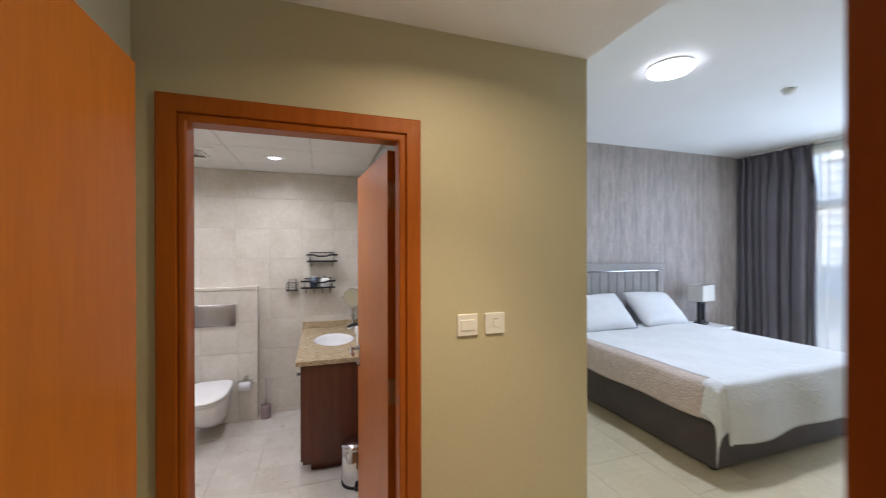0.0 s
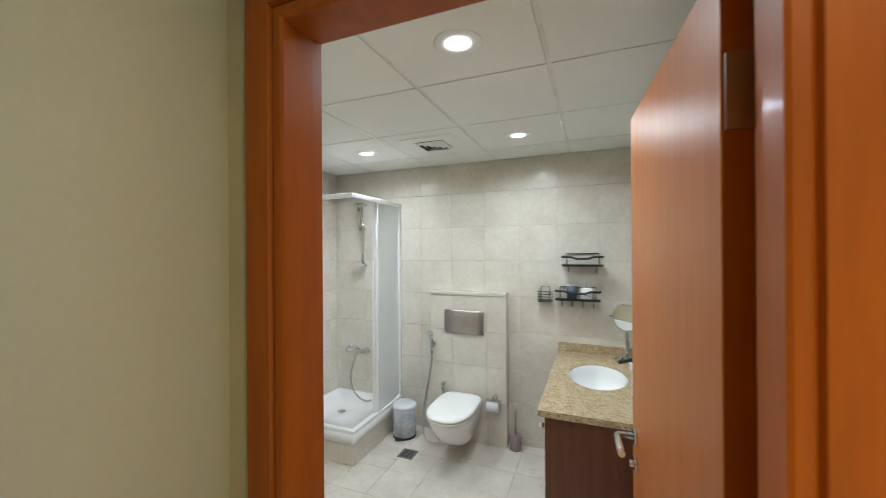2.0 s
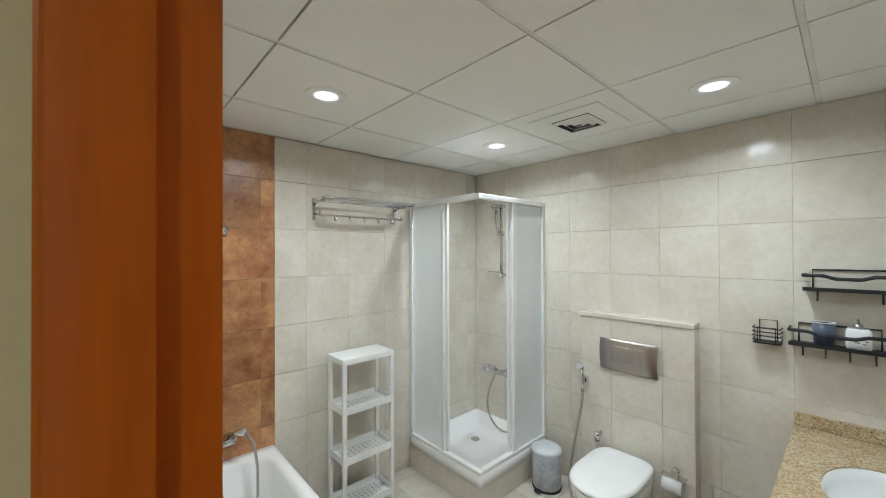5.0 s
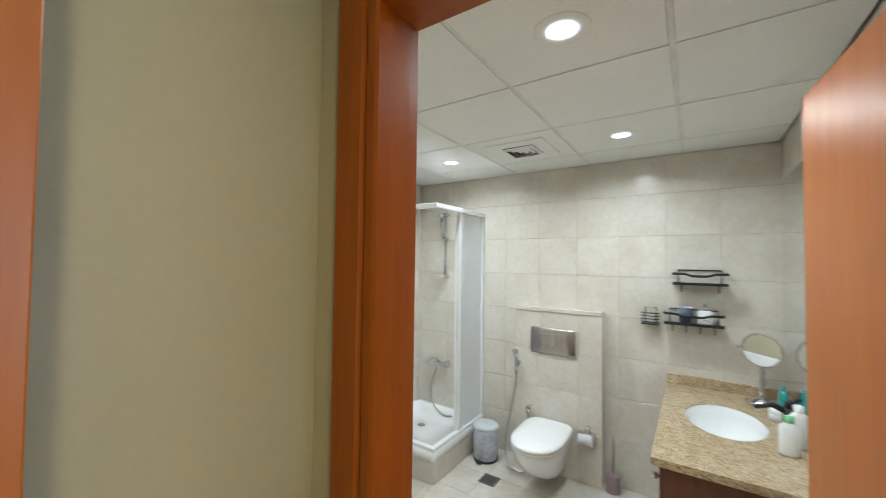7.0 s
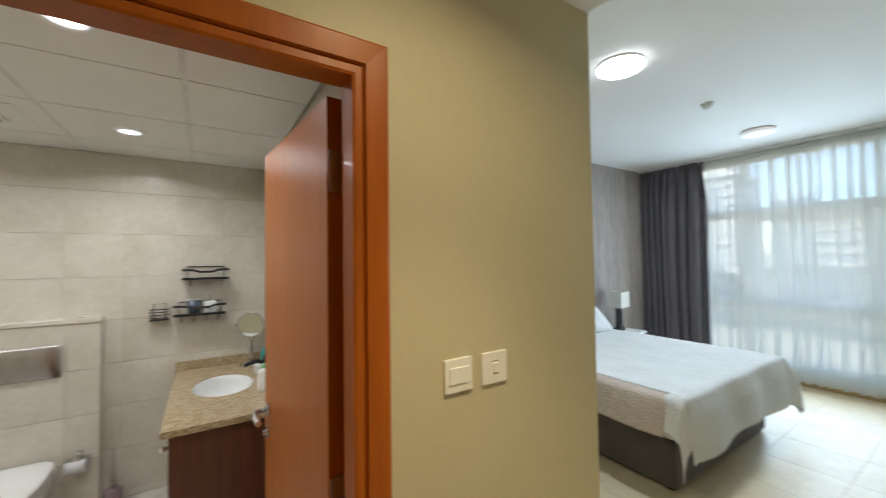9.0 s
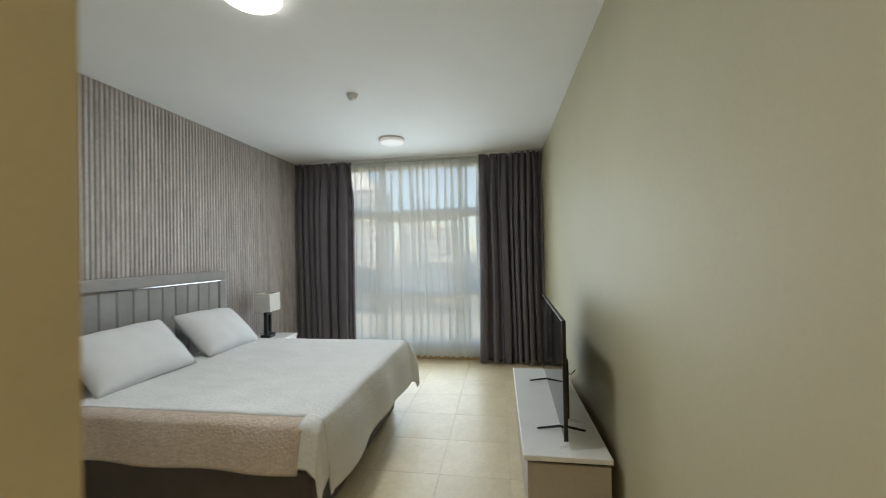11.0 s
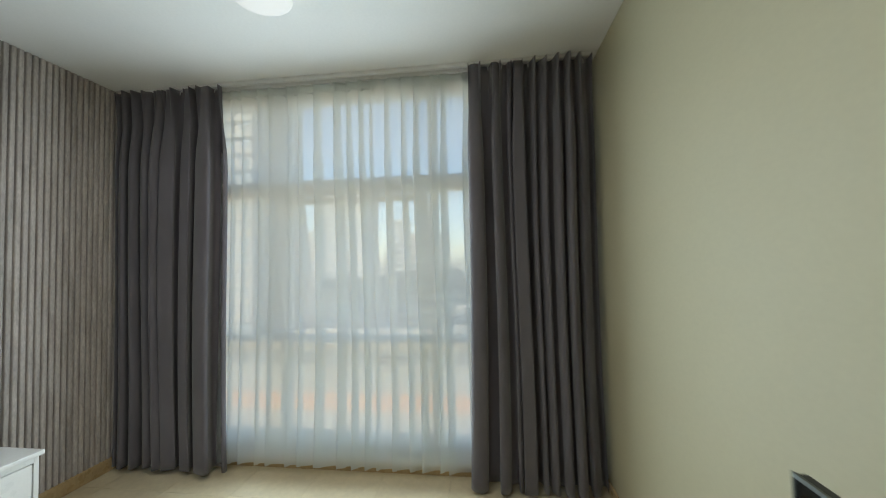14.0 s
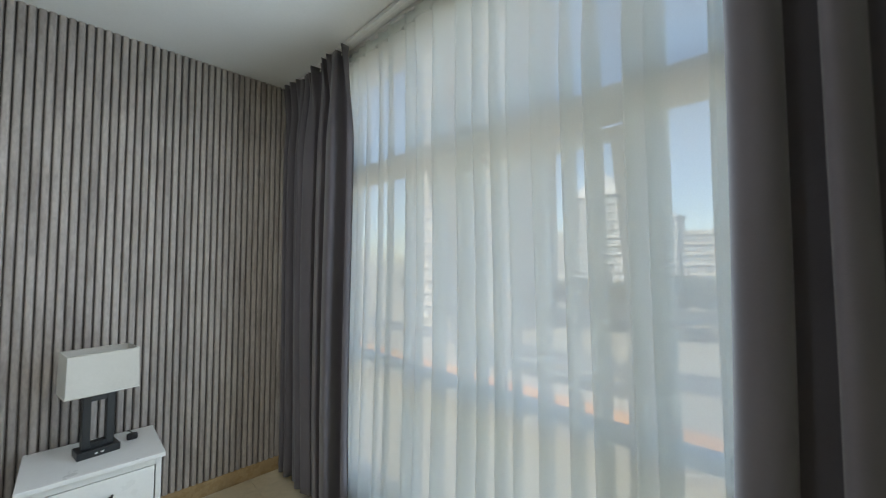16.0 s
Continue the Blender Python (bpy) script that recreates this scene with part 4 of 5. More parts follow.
for hx in (-0.075, 0.075):
    part("hinge", tube(B(), [(hx - 0.02, -0.035, 0.425), (hx + 0.02, -0.035, 0.425)], 0.011, 10), M_CHROME, wc)

bd = thing("bidet_spray", (-1.205, YB - 0.105, 0), "chrome hand bidet spray hanging on the wall with a steel hose", "bidet spray")
bm = bx(B(), -0.018, -0.04, 0.80, 0.018, 0, 0.84, 0.004, 1)
part("holder", bm, M_CHROME, bd)
bm = tube(B(), [(0, -0.05, 0.74), (0, -0.055, 0.80), (0, -0.06, 0.87), (0, -0.066, 0.90), (0.0, -0.088, 0.925)], [0.011, 0.017, 0.018, 0.021, 0.025], 14)
part("spray_handle", bm, M_CHROME, bd)
bm = tube(B(), [(0.10, 0, 0.48), (0.10, -0.055, 0.48)], 0.013, 12)
tube(bm, [(0.10, -0.05, 0.50), (0.10, -0.05, 0.44)], 0.016, 12)
part("angle_valve", bm, M_CHROME, bd)
pts = [(0, -0.05, 0.74), (-0.01, -0.055, 0.62), (-0.05, -0.06, 0.42), (-0.07, -0.10, 0.20), (-0.03, -0.16, 0.07), (0.06, -0.18, 0.03), (0.13, -0.16, 0.06), (0.13, -0.1, 0.25), (0.10, -0.05, 0.44)]
fine = []
for i in range(len(pts) - 1):
    p0, p1, p2, p3 = (Vector(pts[max(0, min(len(pts) - 1, i + j))]) for j in (-1, 0, 1, 2))
    for q in range(5):
        t = q / 5
        fine.append(0.5 * (2 * p1 + (p2 - p0) * t + (2 * p0 - 5 * p1 + 4 * p2 - p3) * t * t + (3 * p1 - p0 - 3 * p2 + p3) * t ** 3))
part("hose", tube(B(), fine + [Vector(pts[-1])], 0.009, 8), M_STEEL, bd, "flexible steel hose")
ph = thing("paper_holder", (-0.655, YB - 0.105, 0.385), "chrome toilet paper holder with a cover flap", "paper holder")
part("mount", tube(B(), [(0, 0, 0.03), (0, -0.03, 0.03)], 0.02, 16), M_CHROME, ph)
part("cover", bx(B(), -0.065, -0.075, 0.012, 0.065, -0.02, 0.018, 0.002, 1), M_CHROME, ph)
part("paper_roll", tube(B(), [(-0.05, -0.06, -0.03), (0.05, -0.06, -0.03)], 0.042, 24), M_PILLOW, ph, "white paper roll")

for nm, x, y, mt, lab in (("pedal_bin", -1.455, 4.05, M_MARBLE, "small pedal bin with grey marble print and white lid"), ("pedal_bin", 0.255, 2.88, M_CHROME, "small shiny steel pedal bin beside the vanity")):
    b = thing(nm, (x, y, 0), lab, "waste bin")
    b.scale = (1.08, 1.08, 1.07)
    part("body", lathe(B(), [(0, 0.012), (0.088, 0.012), (0.093, 0.02), (0.096, 0.24), (0.092, 0.243), (0, 0.243)], (0, 0, 0), 40), mt, b)
    part("base_ring", lathe(B(), [(0, 0), (0.094, 0), (0.096, 0.014), (0, 0.014)], (0, 0, 0), 40), M_BLACK, b)
    part("lid", lathe(B(), [(0.098, 0.243), (0.10, 0.25), (0.098, 0.262), (0.08, 0.274), (0.04, 0.281), (0, 0.283)], (0, 0, 0), 40), M_GREYLID if mt is M_MARBLE else M_CHROME, b)
    part("pedal", bx(B(), -0.022, -0.125, 0.008, 0.022, -0.08, 0.02, 0.004, 1), M_BLACK, b, "black pedal")
br = thing("toilet_brush", (-0.49, 4.175, 0), "mauve toilet brush holder with a slim handle", "toilet brush")
part("holder", lathe(B(), [(0, 0), (0.046, 0), (0.048, 0.01), (0.046, 0.12), (0.042, 0.124), (0, 0.122)], (0, 0, 0), 28), M_MAUVE, br)
part("handle", tube(B(), [(0, 0, 0.12), (0, 0.02, 0.38)], [0.006, 0.008], 10), M_STEEL, br)
fd = thing("floor_drain", (-1.285, 3.785, 0.0), "square metal floor drain grating", "floor drain")
part("frame", bx(B(), -0.065, -0.065, 0.0005, 0.065, 0.065, 0.004), M_GREYMETAL, fd)
# slots are dark bars on the plate, with their shade as colour
for i in range(6):
    part("slot", bx(B(), -0.05, -0.048 + i * 0.017, 0.004, 0.05, -0.040 + i * 0.017, 0.0048), M_DARK, fd)

# ---------------------------------------------------------------- bathroom: bath tub
tub = thing("bathtub", (0, 0, 0), "white acrylic bathtub built in along the wall", "bathtub")
TX0, TX1, TY0, TY1 = XL, -0.66, 1.77, 2.44
bm = loft(B(), [rr(TX0, TY0, TX1, TY1, 0.0, 0.01), rr(TX0, TY0, TX1, TY1, 0.525, 0.01), rr(TX0 + 0.006, TY0 + 0.006, TX1 - 0.006, TY1 - 0.006, 0.535, 0.015),
                rr(TX0 + 0.06, TY0 + 0.06, TX1 - 0.06, TY1 - 0.055, 0.533, 0.12), rr(TX0 + 0.075, TY0 + 0.075, TX1 - 0.08, TY1 - 0.07, 0.515, 0.13), rr(TX0 + 0.10, TY0 + 0.11, TX1 - 0.2, TY1 - 0.10, 0.22, 0.14), rr(TX0 + 0.17, TY0 + 0.16, TX1 - 0.35, TY1 - 0.15, 0.16, 0.12)])
part("shell", bm, M_CERAMIC, tub)
bm = tube(B(), [(TX0 + 0.075, 2.105, 0.43), (TX0 + 0.10, 2.105, 0.428)], 0.034, 20)
ov = part("overflow", bm, M_CHROME, tub, "chrome overflow cover")
# dark disc on the cover gives the opening its shade as colour
part("overflow_slot", tube(B(), [(TX0 + 0.0995, 2.105, 0.428), (TX0 + 0.102, 2.105, 0.4278)], 0.021, 18), M_DARK, ov, "dark disc painted in for the shaded overflow opening")
tap = thing("bath_mixer", (XL, 2.12, 0.66), "chrome bath mixer with a hand shower hose", "bath mixer")
bm = tube(B(), [(0.06, -0.11, 0), (0.06, 0.09, 0)], 0.024, 16)
tube(bm, [(0, -0.075, 0), (0.06, -0.075, 0)], 0.026, 14)
tube(bm, [(0, 0.075, 0), (0.06, 0.075, 0)], 0.026, 14)
tube(bm, [(0.06, 0, 0.0), (0.12, 0, -0.01), (0.17, -0.0, -0.035)], [0.018, 0.016, 0.014], 12)
part("body", bm, M_CHROME, tap)
part("lever", tube(B(), [(0.06, -0.09, 0.02), (0.09, -0.12, 0.045), (0.16, -0.17, 0.05)], [0.018, 0.012, 0.008], 10), M_CHROME, tap)
part("hand_spray", tube(B(), [(0.07, 0.06, 0.03), (0.10, 0.09, 0.055), (0.14, 0.12, 0.06)], [0.012, 0.014, 0.02], 12), M_CHROME, tap)
part("hose", tube(B(), [(0.13, 0.13, 0.05), (0.17, 0.16, 0.0), (0.20, 0.17, -0.12), (0.24, 0.16, -0.25), (0.28, 0.10, -0.36)], 0.0075, 8), M_STEEL, tap, "flexible steel hose")
part("hose_tail", tube(B(), [(0.06, 0.0, -0.02), (0.07, 0.01, -0.12), (0.09, 0.02, -0.26), (0.12, 0.04, -0.36)], 0.0075, 8), M_STEEL, tap)
rb = thing("riser_bar", (XL, 2.127, 0), "chrome shower slide bar on the rust-brown tiles", "slide bar")
part("bar", tube(B(), [(0.05, 0, 1.44), (0.05, 0, 2.03)], 0.0115, 12), M_CHROME, rb)
for z in (1.455, 2.015):
    bm = tube(B(), [(0, 0, z), (0.05, 0, z)], 0.016, 12)
    part("bracket", lathe(bm, [(0, -0.022), (0.018, -0.018), (0.022, 0), (0.018, 0.018), (0, 0.022)], (0.05, 0, z), 20), M_CHROME, rb)
bm = tube(B(), [(0.05, -0.05, 1.83), (0.05, 0.05, 1.83)], 0.015, 12)
part("slider", tube(bm, [(0.05, 0.03, 1.80), (0.075, 0.035, 1.85)], 0.018, 12), M_CHROME, rb)

tr = thing("towel_rack", (XL, 3.01, 1.99), "chrome towel shelf with hooks on the wall", "towel rack")
for yy in (-0.32, 0.32):
    bm = bx(B(), 0, yy - 0.012, -0.07, 0.012, yy + 0.012, 0.07, 0.004, 1)
    tube(bm, [(0.01, yy, 0.03), (0.06, yy, 0.045), (0.24, yy, 0.045)], 0.008, 8)
    tube(bm, [(0.01, yy, -0.03), (0.10, yy, -0.045), (0.10, yy, -0.02)], 0.007, 8)
    part("arm", bm, M_CHROME, tr)
for i in range(3):
    part("rod", tube(B(), [(0.075 + i * 0.075, -0.335, 0.048), (0.075 + i * 0.075, 0.335, 0.048)], 0.006, 8), M_CHROME, tr)
part("front_rail", tube(B(), [(0.06, -0.30, 0.05), (0.20, -0.345, 0.052), (0.245, -0.33, 0.056), (0.25, 0.33, 0.056), (0.20, 0.36, 0.052), (0.06, 0.33, 0.05)], 0.0075, 8), M_CHROME, tr)
part("rail", tube(B(), [(0.10, -0.325, -0.045), (0.10, 0.325, -0.045)], 0.007, 8), M_CHROME, tr)
for i in range(5):
    y = -0.22 + i * 0.11
    part("hook", tube(B(), [(0.10, y, -0.045), (0.105, y, -0.075), (0.125, y, -0.08), (0.13, y, -0.06)], 0.004, 6), M_CHROME, tr)

# ---------------------------------------------------------------- bathroom: shelf trolley
sf = thing("storage_rack", (-2.165, 2.945, 0), "narrow white plastic storage rack with four tiers", "storage rack")
for sx in (-0.095, 0.095):
    for sy in (-0.175, 0.175):
        part("leg", bx(B(), sx - 0.011, sy - 0.013, 0, sx + 0.011, sy + 0.013, 1.01, 0.003, 1), M_PLASTIC, sf)
part("top", bx(B(), -0.108, -0.19, 1.0, 0.108, 0.19, 1.04, 0.006, 2), M_PLASTIC, sf)
for z in (0.07, 0.38, 0.69):
    t = part("tier", bx(B(), -0.10, -0.18, z, 0.10, 0.18, z + 0.008), M_PLASTIC, sf)
    bm = bx(B(), -0.104, -0.184, z, -0.099, 0.184, z + 0.045)
    bx(bm, 0.099, -0.184, z, 0.104, 0.184, z + 0.045)
    bx(bm, -0.099, -0.184, z, 0.099, -0.179, z + 0.045)
    bx(bm, -0.099, 0.179, z, 0.099, 0.184, z + 0.045)
    part("rim", bm, M_PLASTIC, t)
    # tiers stay closed; dark discs put the shade of drain holes into colour
    bm = B()
    for i in range(5):
        for j in range(9):
            lathe(bm, [(0, 0), (0.0045, 0)], (-0.06 + i * 0.03, -0.128 + j * 0.032, z + 0.0086), 8)
    part("holes", bm, M_DARK, t, "small dark discs painted in for shaded drain holes")

# ---------------------------------------------------------------- bathroom: vanity
va = thing("vanity_cabinet", (0, 0, 0), "dark reddish wood vanity cabinet under a granite top", "vanity")
part("body", bx(B(), -0.105, 3.085, 0.085, XR, YB, 0.62), M_DARKWOOD, va)
part("top_rail", bx(B(), -0.105, 3.085, 0.62, -0.09, YB, 0.797), M_DARKWOOD, va)
part("toe_kick", bx(B(), -0.05, 3.12, 0, XR, YB, 0.085), M_DARKWOOD, va)
part("end_panel", bx(B(), -0.108, 3.07, 0.07, XR - 0.05, 3.085, 0.797, 0.001, 1), M_DARKWOOD, va)
for y0, kn in ((3.078, 3.13), (3.47, 3.81), (3.865, 3.92)):
    d = part("door", bx(B(), -0.124, y0, 0.09, -0.106, y0 + 0.385, 0.785, 0.002, 1), M_DARKWOOD, va)
    bm = tube(B(), [(-0.124, kn, 0.72), (-0.142, kn, 0.72)], 0.006, 10)
    part("knob", lathe(bm, [(0, -0.014), (0.013, -0.01), (0.014, 0.0), (0.013, 0.01), (0, 0.014)], (-0.146, kn, 0.72), 16), M_CHROME, d, "chrome knob")
vt2 = thing("granite_worktop", (0, 0, 0), "speckled beige granite vanity top with a low upstand", "countertop")
SCX, SCY, SRX, SRY = 0.135, 3.70, 0.175, 0.25
bm = B()
x0, x1, y0, y1 = -0.155, XR, 3.05, YB
N = 64
inner, outer = [], []
for i in range(N):
    a = 2 * math.pi * i / N
    c, s = math.cos(a), math.sin(a)
    inner.append((SCX + SRX * c, SCY + SRY * s))
    k = min(((x1 - SCX) / c if c > 1e-9 else (x0 - SCX) / c if c < -1e-9 else 1e9), ((y1 - SCY) / s if s > 1e-9 else (y0 - SCY) / s if s < -1e-9 else 1e9))
    outer.append((SCX + k * c, SCY + k * s))
for q in ((x0, y0), (x1, y0), (x0, y1), (x1, y1)):
    j = min(range(N), key=lambda i: (outer[i][0] - q[0]) ** 2 + (outer[i][1] - q[1]) ** 2)
    outer[j] = q
lay = [[bm.verts.new((*p, z)) for p in ring] for ring, z in ((inner, 0.80), (inner, 0.83), (outer, 0.83), (outer, 0.797), (inner, 0.80))]
for a, b in zip(lay, lay[1:]):
    for j in range(N):
        bm.faces.new((a[j], a[(j + 1) % N], b[(j + 1) % N], b[j]))
part("slab", bm, M_GRANITE, vt2)
part("upstand", bx(B(), -0.155, YB - 0.02, 0.83, XR - 0.02, YB, 0.895, 0.002, 1), M_GRANITE, vt2)
part("upstand", bx(B(), XR - 0.02, 3.05, 0.83, XR, YB, 0.895, 0.002, 1), M_GRANITE, vt2)
bas = thing("wash_basin", (SCX, SCY, 0.80), "oval white undermount wash basin", "wash basin")
part("bowl", lathe(B(), [(1.10, -0.002), (0.999, -0.002), (0.998, 0.024), (0.975, 0.022), (0.955, -0.02), (0.85, -0.10), (0.6, -0.14), (0.2, -0.155), (0, -0.157)], (0, 0, 0), 48, SRX, SRY), M_CERAMIC, bas)
part("waste", lathe(B(), [(0, 0.004), (0.02, 0.004), (0.024, 0)], (0, 0, -0.156), 20), M_CHROME, bas, "chrome waste")
fa = thing("basin_tap", (0.385, 3.70, 0.83), "dark metal basin tap", "tap")
part("body", tube(B(), [(0, 0, 0), (0, 0, 0.12)], [0.024, 0.021], 16), M_BLACK, fa)
part("spout", tube(B(), [(0, 0, 0.10), (-0.06, 0, 0.125), (-0.13, 0, 0.10)], [0.016, 0.014, 0.012], 12), M_BLACK, fa)
part("lever", tube(B(), [(0, 0, 0.12), (0, 0, 0.145), (0.05, 0, 0.17)], [0.018, 0.016, 0.007], 10), M_BLACK, fa)
mm = thing("makeup_mirror", (0.335, 4.11, 0.83), "round chrome make-up mirror on a stepped foot", "make-up mirror", turn=-25)
part("foot", lathe(B(), [(0, 0), (0.075, 0), (0.077, 0.01), (0.05, 0.022), (0.045, 0.032), (0.02, 0.04), (0, 0.04)], (0, 0, 0), 32), M_CHROME, mm)
part("stem", lathe(B(), [(0.012, 0.04), (0.02, 0.07), (0.012, 0.09), (0.022, 0.13), (0.011, 0.16), (0.016, 0.19), (0.008, 0.21)], (0, 0, 0), 20), M_CHROME, mm)
ring = [(0.095 * math.cos(2 * math.pi * i / 40), 0, 0.315 + 0.095 * math.sin(2 * math.pi * i / 40)) for i in range(41)]
part("rim", tube(B(), ring, 0.006, 8), M_CHROME, mm)
part("glass", tube(B(), [(0, -0.003, 0.315), (0, 0.003, 0.315)], 0.093, 40), M_MIRROR, mm, "magnifying mirror glass")
part("pivot", tube(B(), [(-0.12, 0, 0.315), (-0.095, 0, 0.315)], [0.008, 0.005], 10), M_CHROME, mm)
jr = thing("cream_jar", (0.37, 3.86, 0.83), "small white cosmetic jar on the vanity top", "jar")
part("jar", lathe(B(), [(0, 0), (0.036, 0), (0.038, 0.03), (0.034, 0.036), (0, 0.036)], (0, 0, 0), 24), M_PLASTIC, jr)
part("lid", lathe(B(), [(0.037, 0.037), (0.038, 0.055), (0.034, 0.06), (0, 0.06)], (0, 0, 0), 24), M_PLASTIC, jr)
for nm, x, y, h, mt, cap, lab in (("lotion_bottle", 0.345, 3.42, 0.15, M_PLASTIC, M_GREEN, "white lotion bottle with a green cap"), ("soap_bottle", 0.395, 3.53, 0.17, M_PLASTIC, M_PLASTIC, "tall white soap bottle"), ("teal_bottle", 0.41, 3.98, 0.14, M_TEAL, M_TEAL, "slim teal plastic bottle")):
    r = 0.022 if mt is M_TEAL else 0.036
    b = thing(nm, (x, y, 0.83), lab, "bottle")
    part("bottle", lathe(B(), [(0, 0), (r, 0), (r * 1.03, 0.01), (r, h * 0.8), (r * 0.6, h * 0.9), (r * 0.4, h * 0.93), (0, h * 0.93)], (0, 0, 0), 24, 1, 0.75), mt, b)
    part("cap", lathe(B(), [(r * 0.45, h * 0.93), (r * 0.5, h * 1.1), (0, h * 1.11)], (0, 0, 0), 20), cap, b)
mi = thing("wall_mirror", (XR - 0.004, 0, 0), "large frameless mirror above the vanity", "mirror")
part("glass", bx(B(), -0.004, 3.02, 0.91, 0.0, YB - 0.006, 2.17), M_MIRROR, mi)
part("edge_strip", bx(B(), -0.0055, 3.016, 0.905, -0.0045, 3.02, 2.175), M_STEEL, mi)

# ---------------------------------------------------------------- bathroom: wire shelves


def wire_shelf(z, x0, x1, lab, hooks):
    s = thing("wire_shelf", (0, YB, z), lab, "wall shelf", "black wall shelves")
    part("tray", bx(B(), x0, -0.115, 0, x1, -0.004, 0.007, 0.001, 1), M_BLACK, s)
    bm = bx(B(), x0, -0.118, 0, x1, -0.114, 0.018)
    part("lip", bm, M_BLACK, s)
    pts = [(x0, -0.116, 0.075), (x0 + 0.07, -0.116, 0.074), (x0 + 0.11, -0.116, 0.06), (x1 - 0.11, -0.116, 0.06), (x1 - 0.07, -0.116, 0.074), (x1, -0.116, 0.075)]
    bm = tube(B(), pts, 0.0085, 8)
    for xx in (x0, x1):
        tube(bm, [(xx, -0.116, 0.075), (xx, -0.01, 0.075)], 0.005, 8)
    part("guard_rail", bm, M_BLACK, s)
    bm = tube(B(), [(x0 + 0.03, -0.008, 0.0), (x0 + 0.03, -0.008, 0.098), (x1 - 0.03, -0.008, 0.098), (x1 - 0.03, -0.008, 0.0)], 0.004, 8)
    part("back_wire", bm, M_BLACK, s)
    for i in range(hooks):
        x = x0 + 0.05 + i * (x1 - x0 - 0.1) / max(1, hooks - 1)
        part("hook", tube(B(), [(x, -0.10, 0.0), (x, -0.10, -0.035), (x, -0.11, -0.042), (x, -0.118, -0.034)], 0.004, 6), M_BLACK, s)
    return s


wire_shelf(1.512, -0.113, 0.187, "black metal wall shelf, empty, with hooks below", 2)
wire_shelf(1.245, -0.165, 0.165, "black metal wall shelf holding a cup and soap dispenser", 4)
so = thing("soap_basket", (-0.25, YB, 1.225), "small black wire soap basket on the wall", "soap basket")
part("tray", bx(B(), -0.055, -0.08, 0, 0.055, -0.006, 0.006), M_BLACK, so)
for z in (0.02, 0.04, 0.06, 0.08):
    part("wire", tube(B(), [(-0.055, -0.006, z), (-0.055, -0.08, z), (0.055, -0.08, z), (0.055, -0.006, z)], 0.003, 6), M_BLACK, so)
part("back_wire", tube(B(), [(-0.035, -0.006, 0), (-0.035, -0.006, 0.115), (0.035, -0.006, 0.115), (0.035, -0.006, 0)], 0.003, 6), M_BLACK, so)
part("front_wire", tube(B(), [(-0.035, -0.082, 0), (-0.035, -0.082, 0.085), (0.035, -0.082, 0.085), (0.035, -0.082, 0)], 0.0025, 6), M_BLACK, so)
cu = thing("tooth_cup", (-0.045, YB - 0.062, 1.252), "slate blue cup with a white rim on the wire shelf", "cup")
part("body", lathe(B(), [(0, 0), (0.034, 0), (0.041, 0.108), (0.038, 0.108), (0.031, 0.006), (0, 0.006)], (0, 0, 0), 28), M_BLUE, cu)
part("rim", lathe(B(), [(0.037, 0.108), (0.0425, 0.108), (0.0425, 0.113), (0.037, 0.113), (0.037, 0.108)], (0, 0, 0), 28), M_PLASTIC, cu)
di = thing("soap_dispenser", (0.065, YB - 0.062, 1.252), "white ceramic soap dispenser with a steel pump", "soap dispenser")
part("body", loft(B(), [rr(-0.038, -0.028, 0.038, 0.028, 0.0, 0.012), rr(-0.041, -0.03, 0.041, 0.03, 0.02, 0.014), rr(-0.041, -0.03, 0.041, 0.03, 0.085, 0.014), rr(-0.034, -0.024, 0.034, 0.024, 0.097, 0.014)]), M_CERAMIC, di)
bm = tube(B(), [(0, 0, 0.096), (0, 0, 0.115)], 0.016, 16)
tube(bm, [(0, 0, 0.112), (0, 0, 0.142)], 0.006, 10)
tube(bm, [(0, 0, 0.14), (0.0, -0.035, 0.138)], 0.006, 10)
part("pump", bm, M_STEEL, di)
bm = B()
for i, (ax, az, aw) in enumerate(((-0.02, 0.055, 0.006), (-0.012, 0.035, 0.016), (0.012, 0.03, 0.012), (0.02, 0.042, 0.008))):
    bx(bm, ax, -0.0306, az, ax + aw, -0.030, az + 0.004)
part("print", bm, M_BLACK, di, "faint dark printed marks")

# ---------------------------------------------------------------- outside
GZ = -12.0
struct("ground", bx(B(), 7.5, -2200, GZ - 1, 4200, 2600, GZ), M_SAND, "pale sandy open ground far below")
struct("road", bx(B(), 52, -800, GZ, 60, 900, GZ + 0.05), M_ROAD, "grey asphalt road")
struct("pavement", bx(B(), 37, -800, GZ, 41, 900, GZ + 0.12), M_PAVER, "orange paved walkway")


